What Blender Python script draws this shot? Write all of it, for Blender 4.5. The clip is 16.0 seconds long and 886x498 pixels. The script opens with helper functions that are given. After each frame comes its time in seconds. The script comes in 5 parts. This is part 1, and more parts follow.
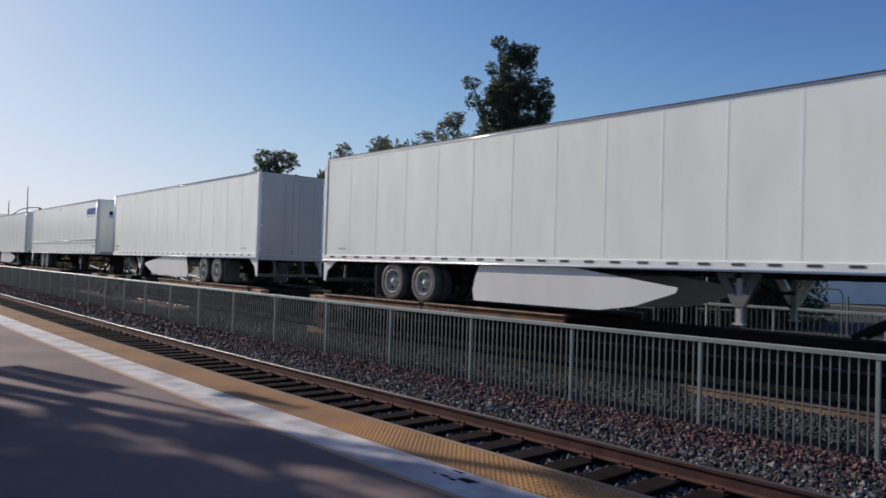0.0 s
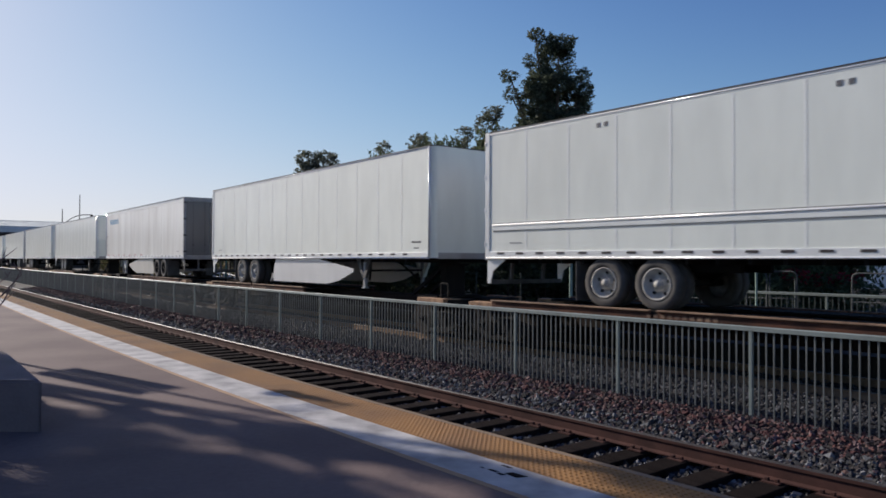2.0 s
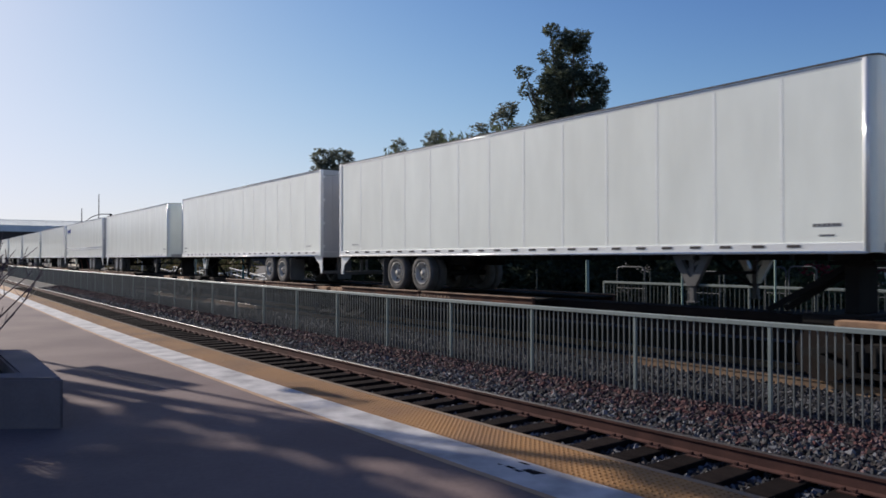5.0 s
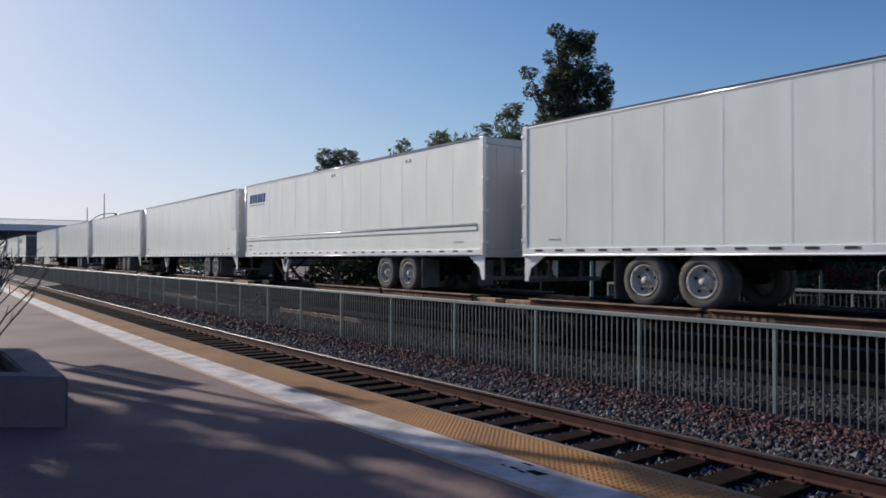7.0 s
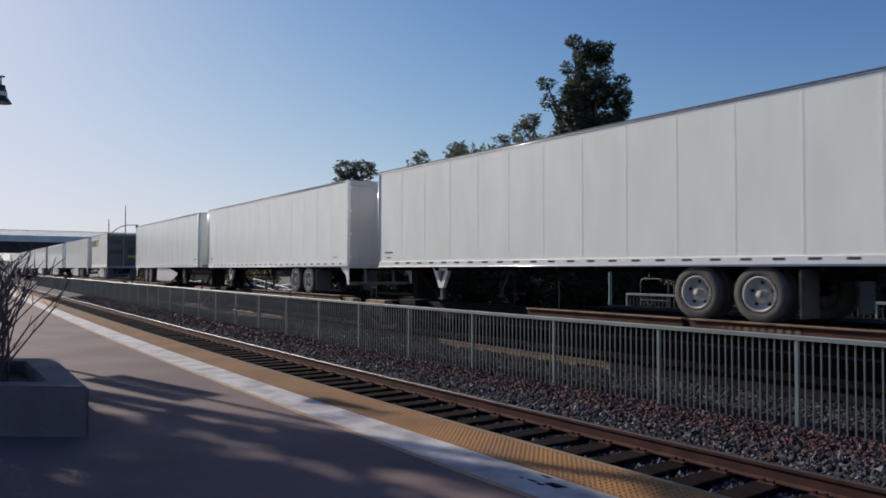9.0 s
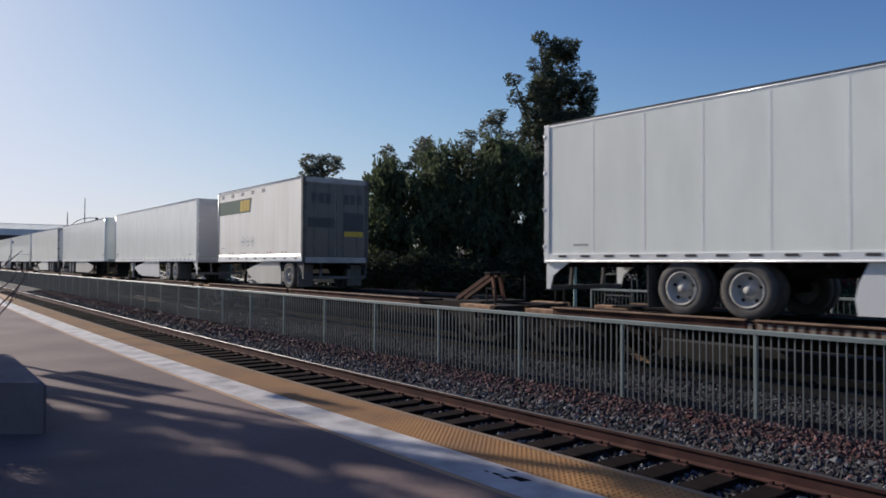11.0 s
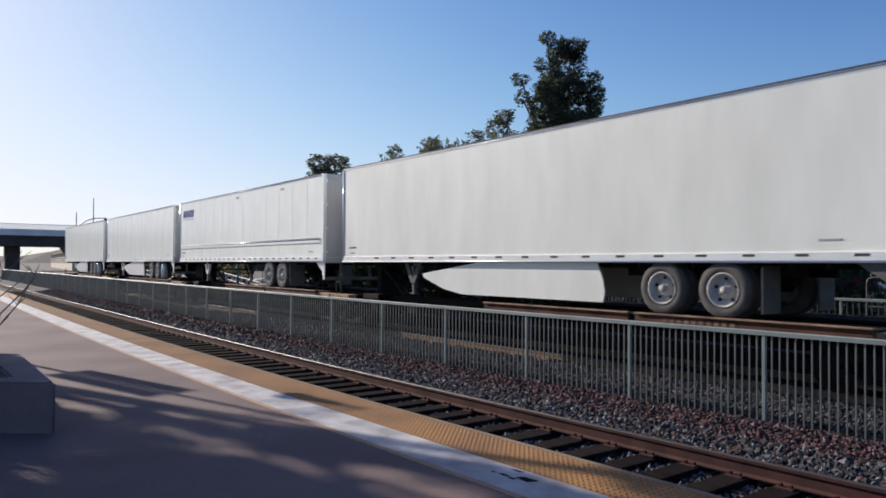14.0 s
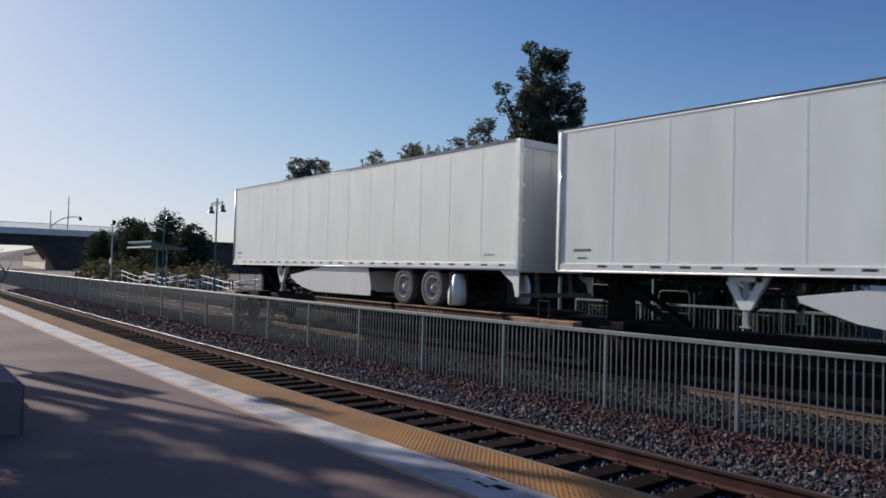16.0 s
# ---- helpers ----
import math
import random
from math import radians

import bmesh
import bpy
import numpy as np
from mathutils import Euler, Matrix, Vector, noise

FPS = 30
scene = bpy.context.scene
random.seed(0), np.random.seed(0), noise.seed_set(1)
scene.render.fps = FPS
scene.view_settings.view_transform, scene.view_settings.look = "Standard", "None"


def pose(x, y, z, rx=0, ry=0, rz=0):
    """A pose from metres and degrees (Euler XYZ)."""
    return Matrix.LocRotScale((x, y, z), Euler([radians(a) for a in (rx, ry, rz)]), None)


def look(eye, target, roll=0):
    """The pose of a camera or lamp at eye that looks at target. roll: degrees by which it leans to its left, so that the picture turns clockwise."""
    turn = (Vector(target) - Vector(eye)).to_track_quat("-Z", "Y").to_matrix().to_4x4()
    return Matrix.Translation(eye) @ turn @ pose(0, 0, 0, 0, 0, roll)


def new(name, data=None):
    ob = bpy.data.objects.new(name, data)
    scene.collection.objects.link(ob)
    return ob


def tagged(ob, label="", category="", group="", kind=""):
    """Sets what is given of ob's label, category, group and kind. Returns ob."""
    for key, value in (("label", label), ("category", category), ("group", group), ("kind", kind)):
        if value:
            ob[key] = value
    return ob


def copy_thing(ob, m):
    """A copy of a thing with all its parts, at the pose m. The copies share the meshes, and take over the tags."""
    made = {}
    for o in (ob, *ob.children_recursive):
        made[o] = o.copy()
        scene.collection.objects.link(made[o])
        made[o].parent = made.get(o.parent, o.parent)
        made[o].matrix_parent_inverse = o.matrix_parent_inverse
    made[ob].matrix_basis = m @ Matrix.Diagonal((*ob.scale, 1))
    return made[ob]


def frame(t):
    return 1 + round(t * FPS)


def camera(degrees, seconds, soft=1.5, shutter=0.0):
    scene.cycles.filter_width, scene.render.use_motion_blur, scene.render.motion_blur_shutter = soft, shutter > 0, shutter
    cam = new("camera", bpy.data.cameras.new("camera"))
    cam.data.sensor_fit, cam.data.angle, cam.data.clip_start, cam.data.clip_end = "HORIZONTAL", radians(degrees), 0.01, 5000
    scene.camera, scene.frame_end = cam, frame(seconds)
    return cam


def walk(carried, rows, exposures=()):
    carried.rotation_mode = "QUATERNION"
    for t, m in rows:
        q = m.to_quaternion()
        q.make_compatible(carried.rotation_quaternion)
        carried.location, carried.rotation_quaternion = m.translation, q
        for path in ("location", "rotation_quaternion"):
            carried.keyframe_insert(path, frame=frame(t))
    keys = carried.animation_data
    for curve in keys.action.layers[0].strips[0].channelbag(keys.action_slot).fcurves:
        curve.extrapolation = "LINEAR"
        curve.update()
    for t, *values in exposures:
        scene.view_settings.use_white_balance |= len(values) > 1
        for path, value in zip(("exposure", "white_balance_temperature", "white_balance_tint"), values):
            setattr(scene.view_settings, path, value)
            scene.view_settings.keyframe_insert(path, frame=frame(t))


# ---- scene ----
# The camera: hand-held at one spot on the platform, only turning.
cam = camera(62.03, 16.0, soft=1.7, shutter=0.06)
EYE = (0.0, 0.0, 1.752)
PATH = [  # seconds, yaw, pitch, lean
    (0, -4.58, 1.33, 1.76), (0.5, -3.60, 1.97, 1.14), (1, -1.47, 1.43, 0.53), (1.5, -1.12, 1.01, 0.12),
    (2, -1.29, 0.92, 0.24), (2.5, -0.47, 0.76, 0.34), (3, -0.38, 0.58, 0.32), (3.5, 0.00, 0.42, 0.13),
    (4, -0.25, 0.59, -0.15), (4.6, -0.15, 0.65, -0.11), (5.4, 0.02, 0.72, -0.06), (6.5, 0.17, 0.78, -0.02),
    (7, 0.27, 0.71, 0.12), (7.5, 1.05, 1.38, 0.15), (8, 2.16, 1.68, 0.20), (8.5, 2.11, 1.63, 0.11),
    (9.3, 1.15, 1.50, 0.15), (10.2, -0.40, 1.26, 0.24), (11, -0.98, 1.17, 0.28), (11.5, -0.48, 1.28, 0.42),
    (12, -0.10, 1.18, 0.21), (12.5, -0.06, 1.09, 0.20), (13, -0.09, 1.35, 0.31), (13.5, -0.12, 1.20, 0.29),
    (14, -0.43, 1.19, 0.32), (14.5, -0.44, 1.17, 0.24), (15, -0.14, 0.94, 0.34), (15.5, -0.35, 0.64, 0.76),
    (16, -2.09, 1.73, 1.48)]
walk(cam, [(t, pose(*EYE, 90 + pitch, -lean, yaw)) for t, yaw, pitch, lean in PATH],
     [(t, stops, 6450, 13.5) for t, stops in (
         (0.0, 0.1), (2.5, 0.05), (3.5, 0.14), (4.0, 0.14), (6.5, 0.1), (8.0, 0.0), (8.5, -0.05), (11.0, 0.05),
         (11.5, 0.5), (12.0, 0.4), (13.0, 0.35), (14.0, 0.35), (14.5, 0.1), (15.0, 0.05), (15.5, 0.0), (16.0, 0.03))])

# World, sun and exposure.
SUN_LEFT, SUN_UP = 51.3, 26.0
world = bpy.data.worlds.new("sky")
scene.world = world
world.use_nodes = True
wn = world.node_tree
sky = wn.nodes.new("ShaderNodeTexSky")
sky.sky_type, sky.sun_disc = "NISHITA", False
sky.sun_elevation, sky.sun_rotation = radians(SUN_UP), radians(-SUN_LEFT)
sky.altitude, sky.air_density, sky.dust_density, sky.ozone_density = 200, 1.0, 0.7, 4.2
# Haze: pale and even towards the sun, deeper blue away from it.
parts_rgb, joined_rgb = wn.nodes.new("ShaderNodeSeparateColor"), wn.nodes.new("ShaderNodeCombineColor")
wn.links.new(sky.outputs[0], parts_rgb.inputs[0])
for i, (power, half, most) in enumerate(((1.92, 3.62, 7.45), (2.03, 4.0, 7.8), (1.82, 4.75, 9.25))):
    def step(op, a, b):
        n = wn.nodes.new("ShaderNodeMath")
        n.operation = op
        for k, q in enumerate((a, b)):
            if isinstance(q, float):
                n.inputs[k].default_value = q
            else:
                wn.links.new(q, n.inputs[k])
        return n.outputs[0]
    up = step("POWER", parts_rgb.outputs[i], power)
    wn.links.new(step("MULTIPLY", step("DIVIDE", up, step("ADD", up, half ** power)), most), joined_rgb.inputs[i])
wn.links.new(joined_rgb.outputs[0], wn.nodes["Background"].inputs["Color"])
wn.nodes["Background"].inputs["Strength"].default_value = 0.109
sun_data = bpy.data.lights.new("sun", "SUN")
sun_data.energy, sun_data.angle, sun_data.color = 4.9, radians(0.6), (1.0, 0.93, 0.82)
sun = new("sun", sun_data)
sun.matrix_world = look((-math.sin(radians(SUN_LEFT)) * 60, math.cos(radians(SUN_LEFT)) * 60, 60 * math.tan(radians(SUN_UP))), (0, 0, 0))


# ---- materials ----
def mat(name, colour, rough=0.6, metal=0.0, other=None, scale=3.0, amount=0.5, fine=40.0, bump=0.1, per_piece=0.0, spec=0.5, stretch=None, coords="Object"):
    """Paint with broad stains towards a second colour, fine grain and a little relief."""
    m = bpy.data.materials.new(name)
    m.use_nodes = True
    nt = m.node_tree
    b = nt.nodes["Principled BSDF"]
    b.inputs["Roughness"].default_value, b.inputs["Metallic"].default_value = rough, metal
    b.inputs["Specular IOR Level"].default_value = spec
    co = nt.nodes.new("ShaderNodeTexCoord")
    mp = nt.nodes.new("ShaderNodeMapping")
    mp.inputs["Scale"].default_value = stretch or (1, 1, 1)
    nt.links.new(co.outputs[coords], mp.inputs["Vector"])
    n1, n2 = nt.nodes.new("ShaderNodeTexNoise"), nt.nodes.new("ShaderNodeTexNoise")
    n1.inputs["Scale"].default_value, n1.inputs["Detail"].default_value = scale, 5
    n2.inputs["Scale"].default_value, n2.inputs["Detail"].default_value = fine, 3
    for n in (n1, n2):
        nt.links.new(mp.outputs[0], n.inputs["Vector"])
    ramp = nt.nodes.new("ShaderNodeValToRGB")
    ramp.color_ramp.elements[0].position, ramp.color_ramp.elements[1].position = 0.36, 0.68
    ramp.color_ramp.elements[0].color = (*colour, 1)
    o = other or tuple(c * 0.7 for c in colour)
    ramp.color_ramp.elements[1].color = (*[c + (d - c) * amount for c, d in zip(colour, o)], 1)
    nt.links.new(n1.outputs["Fac"], ramp.inputs["Fac"])
    mix = nt.nodes.new("ShaderNodeMix")
    mix.data_type, mix.blend_type = "RGBA", "MULTIPLY"
    mix.inputs["Factor"].default_value = 0.35
    nt.links.new(ramp.outputs[0], mix.inputs[6])
    grain = nt.nodes.new("ShaderNodeMapRange")
    grain.inputs["To Min"].default_value, grain.inputs["To Max"].default_value = 0.55, 1.35
    nt.links.new(n2.outputs["Fac"], grain.inputs["Value"])
    nt.links.new(grain.outputs[0], mix.inputs[7])
    out = mix.outputs[2]
    if per_piece:
        hv = nt.nodes.new("ShaderNodeHueSaturation")
        info = nt.nodes.new("ShaderNodeObjectInfo")
        r = nt.nodes.new("ShaderNodeMapRange")
        r.inputs["To Min"].default_value, r.inputs["To Max"].default_value = 1 - per_piece, 1 + per_piece
        nt.links.new(info.outputs["Random"], r.inputs["Value"])
        nt.links.new(r.outputs[0], hv.inputs["Value"])
        nt.links.new(out, hv.inputs["Color"])
        out = hv.outputs[0]
    nt.links.new(out, b.inputs["Base Color"])
    if bump:
        bp = nt.nodes.new("ShaderNodeBump")
        bp.inputs["Strength"].default_value, bp.inputs["Distance"].default_value = bump, 0.02
        nt.links.new(n2.outputs["Fac"], bp.inputs["Height"])
        nt.links.new(bp.outputs[0], b.inputs["Normal"])
    return m


def island_mat(name, colours, rough=0.9, translucent=0.0, spec=0.3):
    """A heap of small pieces, each piece with its own colour."""
    m = bpy.data.materials.new(name)
    m.use_nodes = True
    nt = m.node_tree
    b = nt.nodes["Principled BSDF"]
    b.inputs["Roughness"].default_value = rough
    b.inputs["Specular IOR Level"].default_value = spec
    g = nt.nodes.new("ShaderNodeNewGeometry")
    ramp = nt.nodes.new("ShaderNodeValToRGB")
    ramp.color_ramp.interpolation = "CONSTANT"
    el = ramp.color_ramp.elements
    while len(el) < len(colours):
        el.new(0.5)
    for i, c in enumerate(colours):
        el[i].position = i / len(colours)
        el[i].color = (*c, 1)
    nt.links.new(g.outputs["Random Per Island"], ramp.inputs["Fac"])
    nt.links.new(ramp.outputs[0], b.inputs["Base Color"])
    if translucent:
        tr = nt.nodes.new("ShaderNodeBsdfTranslucent")
        mx = nt.nodes.new("ShaderNodeMixShader")
        mx.inputs[0].default_value = translucent
        nt.links.new(ramp.outputs[0], tr.inputs["Color"])
        nt.links.new(b.outputs[0], mx.inputs[1])
        nt.links.new(tr.outputs[0], mx.inputs[2])
        nt.links.new(mx.outputs[0], nt.nodes["Material Output"].inputs["Surface"])
    return m


M_CONC = mat("platform_concrete", (0.186, 0.137, 0.126), 0.85, other=(0.126, 0.089, 0.084), scale=0.55, amount=0.9, fine=16, bump=0.35, spec=0.2)
M_WHITE_STRIPE = mat("worn_white_paint", (0.50, 0.48, 0.465), 0.75, other=(0.22, 0.21, 0.21), scale=2.4, amount=0.85, fine=9, bump=0.1)
M_BROWN_LINE = mat("rusty_joint_line", (0.38, 0.24, 0.14), 0.8, scale=4)
M_TACTILE = mat("yellow_tactile_paving", (0.32, 0.152, 0.038), 0.75, other=(0.20, 0.095, 0.031), scale=1.1, amount=0.8, fine=25, bump=0.1)
M_EDGE = mat("platform_edge_concrete", (0.24, 0.175, 0.12), 0.85, other=(0.15, 0.11, 0.08), scale=2, spec=0.2)
M_BALLAST = mat("ballast_bed", (0.03, 0.024, 0.023), 0.95, other=(0.016, 0.013, 0.013), scale=5, amount=1, fine=35, bump=0.6)
M_STONES = island_mat("reddish_ballast_stones", [(0.084, 0.040, 0.039), (0.028, 0.018, 0.020), (0.107, 0.044, 0.040), (0.018, 0.012, 0.014), (0.151, 0.099, 0.099), (0.067, 0.026, 0.026), (0.032, 0.025, 0.029), (0.099, 0.059, 0.053), (0.022, 0.015, 0.019)])
M_GREYSTONES = island_mat("grey_ballast_stones", [(0.088, 0.090, 0.095), (0.029, 0.029, 0.031), (0.052, 0.053, 0.056), (0.013, 0.012, 0.014), (0.177, 0.177, 0.182), (0.036, 0.034, 0.035), (0.019, 0.019, 0.019), (0.069, 0.058, 0.055), (0.121, 0.121, 0.120)])
M_TIE = mat("creosoted_timber", (0.012, 0.009, 0.009), 0.95, other=(0.026, 0.02, 0.018), scale=2, amount=0.8, fine=30, bump=0.5, per_piece=0.3, stretch=(1, 6, 1), spec=0.04)
M_RAIL = mat("rusty_rail", (0.088, 0.042, 0.034), 0.9, other=(0.045, 0.023, 0.020), scale=3, amount=0.8, bump=0.1, spec=0.15)
# Rusty rail in a lighter tan: sunlight on its side put into the colour.
M_SUNLITRAIL = mat("dusty_tan_rail", (0.24, 0.16, 0.10), 0.9, other=(0.13, 0.08, 0.05), scale=2, amount=0.8, bump=0.1, spec=0.2)
M_RAILHEAD = mat("polished_rail_head", (0.055, 0.046, 0.043), 0.45, metal=0.3, scale=2, amount=0.3, bump=0.02)
M_FENCE = mat("weathered_green_grey_fence_paint", (0.23, 0.265, 0.25), 0.45, other=(0.16, 0.185, 0.175), scale=2, amount=0.8, bump=0.05)
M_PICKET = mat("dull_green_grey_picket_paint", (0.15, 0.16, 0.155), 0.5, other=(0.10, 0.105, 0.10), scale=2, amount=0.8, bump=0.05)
M_GROUND = mat("bare_ground", (0.12, 0.10, 0.08), 0.95, other=(0.07, 0.062, 0.05), scale=0.15, amount=1, fine=3, bump=0.3)
M_ASPHALT = mat("asphalt", (0.05, 0.048, 0.046), 0.95, scale=0.5, fine=30, bump=0.2, spec=0.1)


def trailer_paint(name, colour, other, amount, rough=0.34, fine=1.6, bump=0.16, scale=0.35, streak=0.3):
    m = mat(name, colour, rough, other=other, scale=scale, amount=amount, fine=fine, bump=bump, spec=0.5, stretch=(1, 1, streak))
    b = m.node_tree.nodes["Principled BSDF"]
    b.inputs["Coat Weight"].default_value, b.inputs["Coat Roughness"].default_value = 0.5, 0.16
    return m


M_WHITE = trailer_paint("white_trailer_panel", (0.90, 0.93, 0.855), (0.845, 0.865, 0.785), 0.75)
M_SKIRT = trailer_paint("clean_white_skirt", (0.80, 0.80, 0.785), (0.66, 0.655, 0.63), 0.6, 0.3)
M_CREAM = trailer_paint("cream_trailer_panel", (0.89, 0.895, 0.82), (0.78, 0.78, 0.70), 0.75, 0.45)
M_DIRTY = trailer_paint("grimy_trailer_panel", (0.89, 0.89, 0.84), (0.70, 0.68, 0.625), 0.85, 0.5, scale=1.3, streak=0.12)
M_OLDWHITE = trailer_paint("weathered_white_panel", (0.92, 0.89, 0.82), (0.76, 0.715, 0.635), 0.85, 0.5, scale=1.5, streak=0.12)
M_CHROME = mat("polished_aluminium_edge", (0.86, 0.86, 0.86), 0.15, metal=0.15, other=(0.78, 0.78, 0.78), scale=2, amount=0.5, bump=0.0)
M_RAILALU = mat("pale_aluminium_rail", (0.87, 0.88, 0.86), 0.36, metal=0.15, other=(0.74, 0.74, 0.72), scale=2, amount=0.6, bump=0.01)
M_SEAM = mat("panel_joint_strip", (0.90, 0.92, 0.875), 0.34, other=(0.82, 0.83, 0.775), scale=2, bump=0.01)
M_TOPEDGE = mat("dark_top_edge", (0.045, 0.047, 0.055), 0.5, scale=2)
M_TAPE = island_mat("reflective_tape", [(0.06, 0.05, 0.05), (0.09, 0.05, 0.05), (0.24, 0.035, 0.035), (0.07, 0.06, 0.06)], 0.4)
M_RUBBER = mat("tyre_rubber", (0.075, 0.070, 0.066), 0.9, other=(0.125, 0.115, 0.105), scale=4, amount=0.8, bump=0.2)
M_RIM = mat("dusty_wheel_rim", (0.52, 0.50, 0.465), 0.85, metal=0.0, other=(0.30, 0.28, 0.25), scale=5, amount=0.8, bump=0.05, spec=0.1)
M_DARK = mat("black_chassis_steel", (0.012, 0.0115, 0.0115), 0.9, other=(0.022, 0.018, 0.016), scale=2, amount=0.7, bump=0.1, spec=0.2)
M_DOORFRAME = mat("rear_frame_steel", (0.42, 0.42, 0.42), 0.5, other=(0.28, 0.26, 0.25), scale=2, amount=0.8)
M_DOORGREY = trailer_paint("grimy_grey_door", (0.19, 0.185, 0.18), (0.11, 0.105, 0.10), 0.8, 0.5)
# Grimy grey doors of the short trailer, darkened further for the rear end's shade.
M_DOORDARK = trailer_paint("dark_grimy_door", (0.075, 0.07, 0.075), (0.045, 0.042, 0.045), 0.8, 0.6)
M_DARKRUST = mat("dark_rusty_steel", (0.014, 0.010, 0.009), 0.9, other=(0.024, 0.015, 0.012), scale=1.5, amount=0.9, bump=0.1, spec=0.2)
# White rear ends: the shade of the sunless side is mixed into this grey.
M_DOORSHADE = trailer_paint("greyed_white_door", (0.52, 0.525, 0.53), (0.38, 0.38, 0.38), 0.8, 0.45)
M_FLAP = mat("dusty_grey_mud_flap", (0.13, 0.125, 0.12), 0.8, other=(0.08, 0.075, 0.07), scale=3, amount=0.8)
M_GREYSKIRT = trailer_paint("grey_cream_skirt", (0.62, 0.60, 0.535), (0.47, 0.455, 0.40), 0.7, 0.5)
M_TAN = mat("tan_painted_step", (0.42, 0.25, 0.14), 0.85, other=(0.15, 0.08, 0.05), scale=5, amount=0.8, bump=0.1)
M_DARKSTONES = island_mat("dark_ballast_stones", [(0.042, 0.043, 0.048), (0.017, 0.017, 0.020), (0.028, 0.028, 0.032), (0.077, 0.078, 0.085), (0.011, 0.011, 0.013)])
# Far pickets and wire posts: fence paint with the shade put into its colour.
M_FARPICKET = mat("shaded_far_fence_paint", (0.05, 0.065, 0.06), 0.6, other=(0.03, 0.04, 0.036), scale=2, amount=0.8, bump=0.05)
M_FARRAIL = mat("dull_grey_tube", (0.085, 0.09, 0.09), 0.6, other=(0.055, 0.06, 0.06), scale=3, bump=0.02)
M_RUST = mat("rusty_ochre_car_steel", (0.24, 0.105, 0.038), 0.75, other=(0.06, 0.028, 0.018), scale=1.6, amount=0.95, fine=18, bump=0.15)
M_BROWNSTEEL = mat("dark_brown_wagon_steel", (0.135, 0.056, 0.034), 0.8, other=(0.045, 0.022, 0.016), scale=1.6, amount=0.95, fine=18, bump=0.15, spec=0.25)
M_FLANGE = mat("worn_tan_flange", (0.30, 0.185, 0.115), 0.75, other=(0.11, 0.055, 0.035), scale=2.5, amount=0.9, fine=18, bump=0.1)
M_REDSTEEL = mat("faded_red_steel", (0.15, 0.045, 0.03), 0.7, other=(0.08, 0.03, 0.02), scale=2, amount=0.8)
M_BLUE = mat("blue_lettering", (0.006, 0.04, 0.24), 0.8, scale=4, bump=0, spec=0.05)
M_FADEDBLUE = mat("faded_blue_lettering", (0.05, 0.24, 0.42), 0.55, other=(0.16, 0.34, 0.48), scale=5, amount=0.8, bump=0)
M_GREYMARK = mat("grey_lettering", (0.12, 0.12, 0.13), 0.6, scale=4, bump=0)
M_OFFWHITE = mat("off_white_stencil", (0.38, 0.32, 0.25), 0.8, other=(0.15, 0.09, 0.055), scale=9, amount=0.9, bump=0)
M_GREENBAND = mat("dark_green_band", (0.03, 0.085, 0.055), 0.5, scale=3, bump=0)
M_YELLOW = mat("yellow_mark", (0.60, 0.40, 0.03), 0.5, scale=3, bump=0)
M_RED = mat("red_lamp_lens", (0.35, 0.02, 0.02), 0.3, bump=0)
M_BARK = mat("bark", (0.13, 0.10, 0.075), 0.9, other=(0.07, 0.055, 0.04), scale=2, amount=1, fine=20, bump=0.5, stretch=(1, 1, 0.2))
M_LEAF = island_mat("dull_green_leaves", [(0.081, 0.096, 0.065), (0.104, 0.124, 0.081), (0.065, 0.081, 0.057), (0.130, 0.146, 0.094)], 0.7, 0.42)
M_PALELEAF = island_mat("grey_green_leaves", [(0.115, 0.132, 0.098), (0.149, 0.161, 0.121), (0.092, 0.106, 0.081), (0.172, 0.178, 0.138)], 0.7, 0.5)
M_DARKLEAF = island_mat("dark_green_leaves", [(0.040, 0.052, 0.030), (0.052, 0.066, 0.038), (0.032, 0.042, 0.025), (0.066, 0.080, 0.044)], 0.85, 0.22, 0.15)
M_PEPPER = island_mat("pepper_tree_leaves", [(0.085, 0.108, 0.058), (0.102, 0.128, 0.068), (0.067, 0.088, 0.048), (0.12, 0.146, 0.078)], 0.85, 0.42, 0.2)
M_REDFLOWER = island_mat("red_blossom", [(0.24, 0.02, 0.03), (0.14, 0.012, 0.02), (0.05, 0.08, 0.03)], 0.8, 0.3)
M_TWIG = mat("bare_twigs", (0.16, 0.11, 0.12), 0.9, scale=5)
M_PLANTER = mat("planter_concrete", (0.19, 0.15, 0.155), 0.85, other=(0.13, 0.10, 0.105), scale=1.5, amount=0.8, fine=30, bump=0.2)
M_SOIL = mat("planter_soil", (0.06, 0.045, 0.035), 0.95, scale=5, bump=0.6)
M_BRIDGE = mat("bridge_concrete", (0.075, 0.06, 0.058), 0.9, other=(0.045, 0.037, 0.036), scale=0.3, amount=0.9, fine=6, bump=0.1)
M_PARAPET = mat("pale_parapet", (0.78, 0.78, 0.78), 0.8, scale=0.5, bump=0.05)
M_CREAMWALL = mat("cream_render", (0.62, 0.55, 0.44), 0.9, scale=0.4, bump=0.05)
M_ROOF = mat("grey_roof", (0.27, 0.26, 0.25), 0.8, scale=0.6)
M_GLASS = mat("dark_window", (0.03, 0.035, 0.04), 0.15, bump=0)
M_TEAL = mat("teal_painted_steel", (0.06, 0.20, 0.18), 0.5, other=(0.04, 0.12, 0.11), scale=2, bump=0.03)
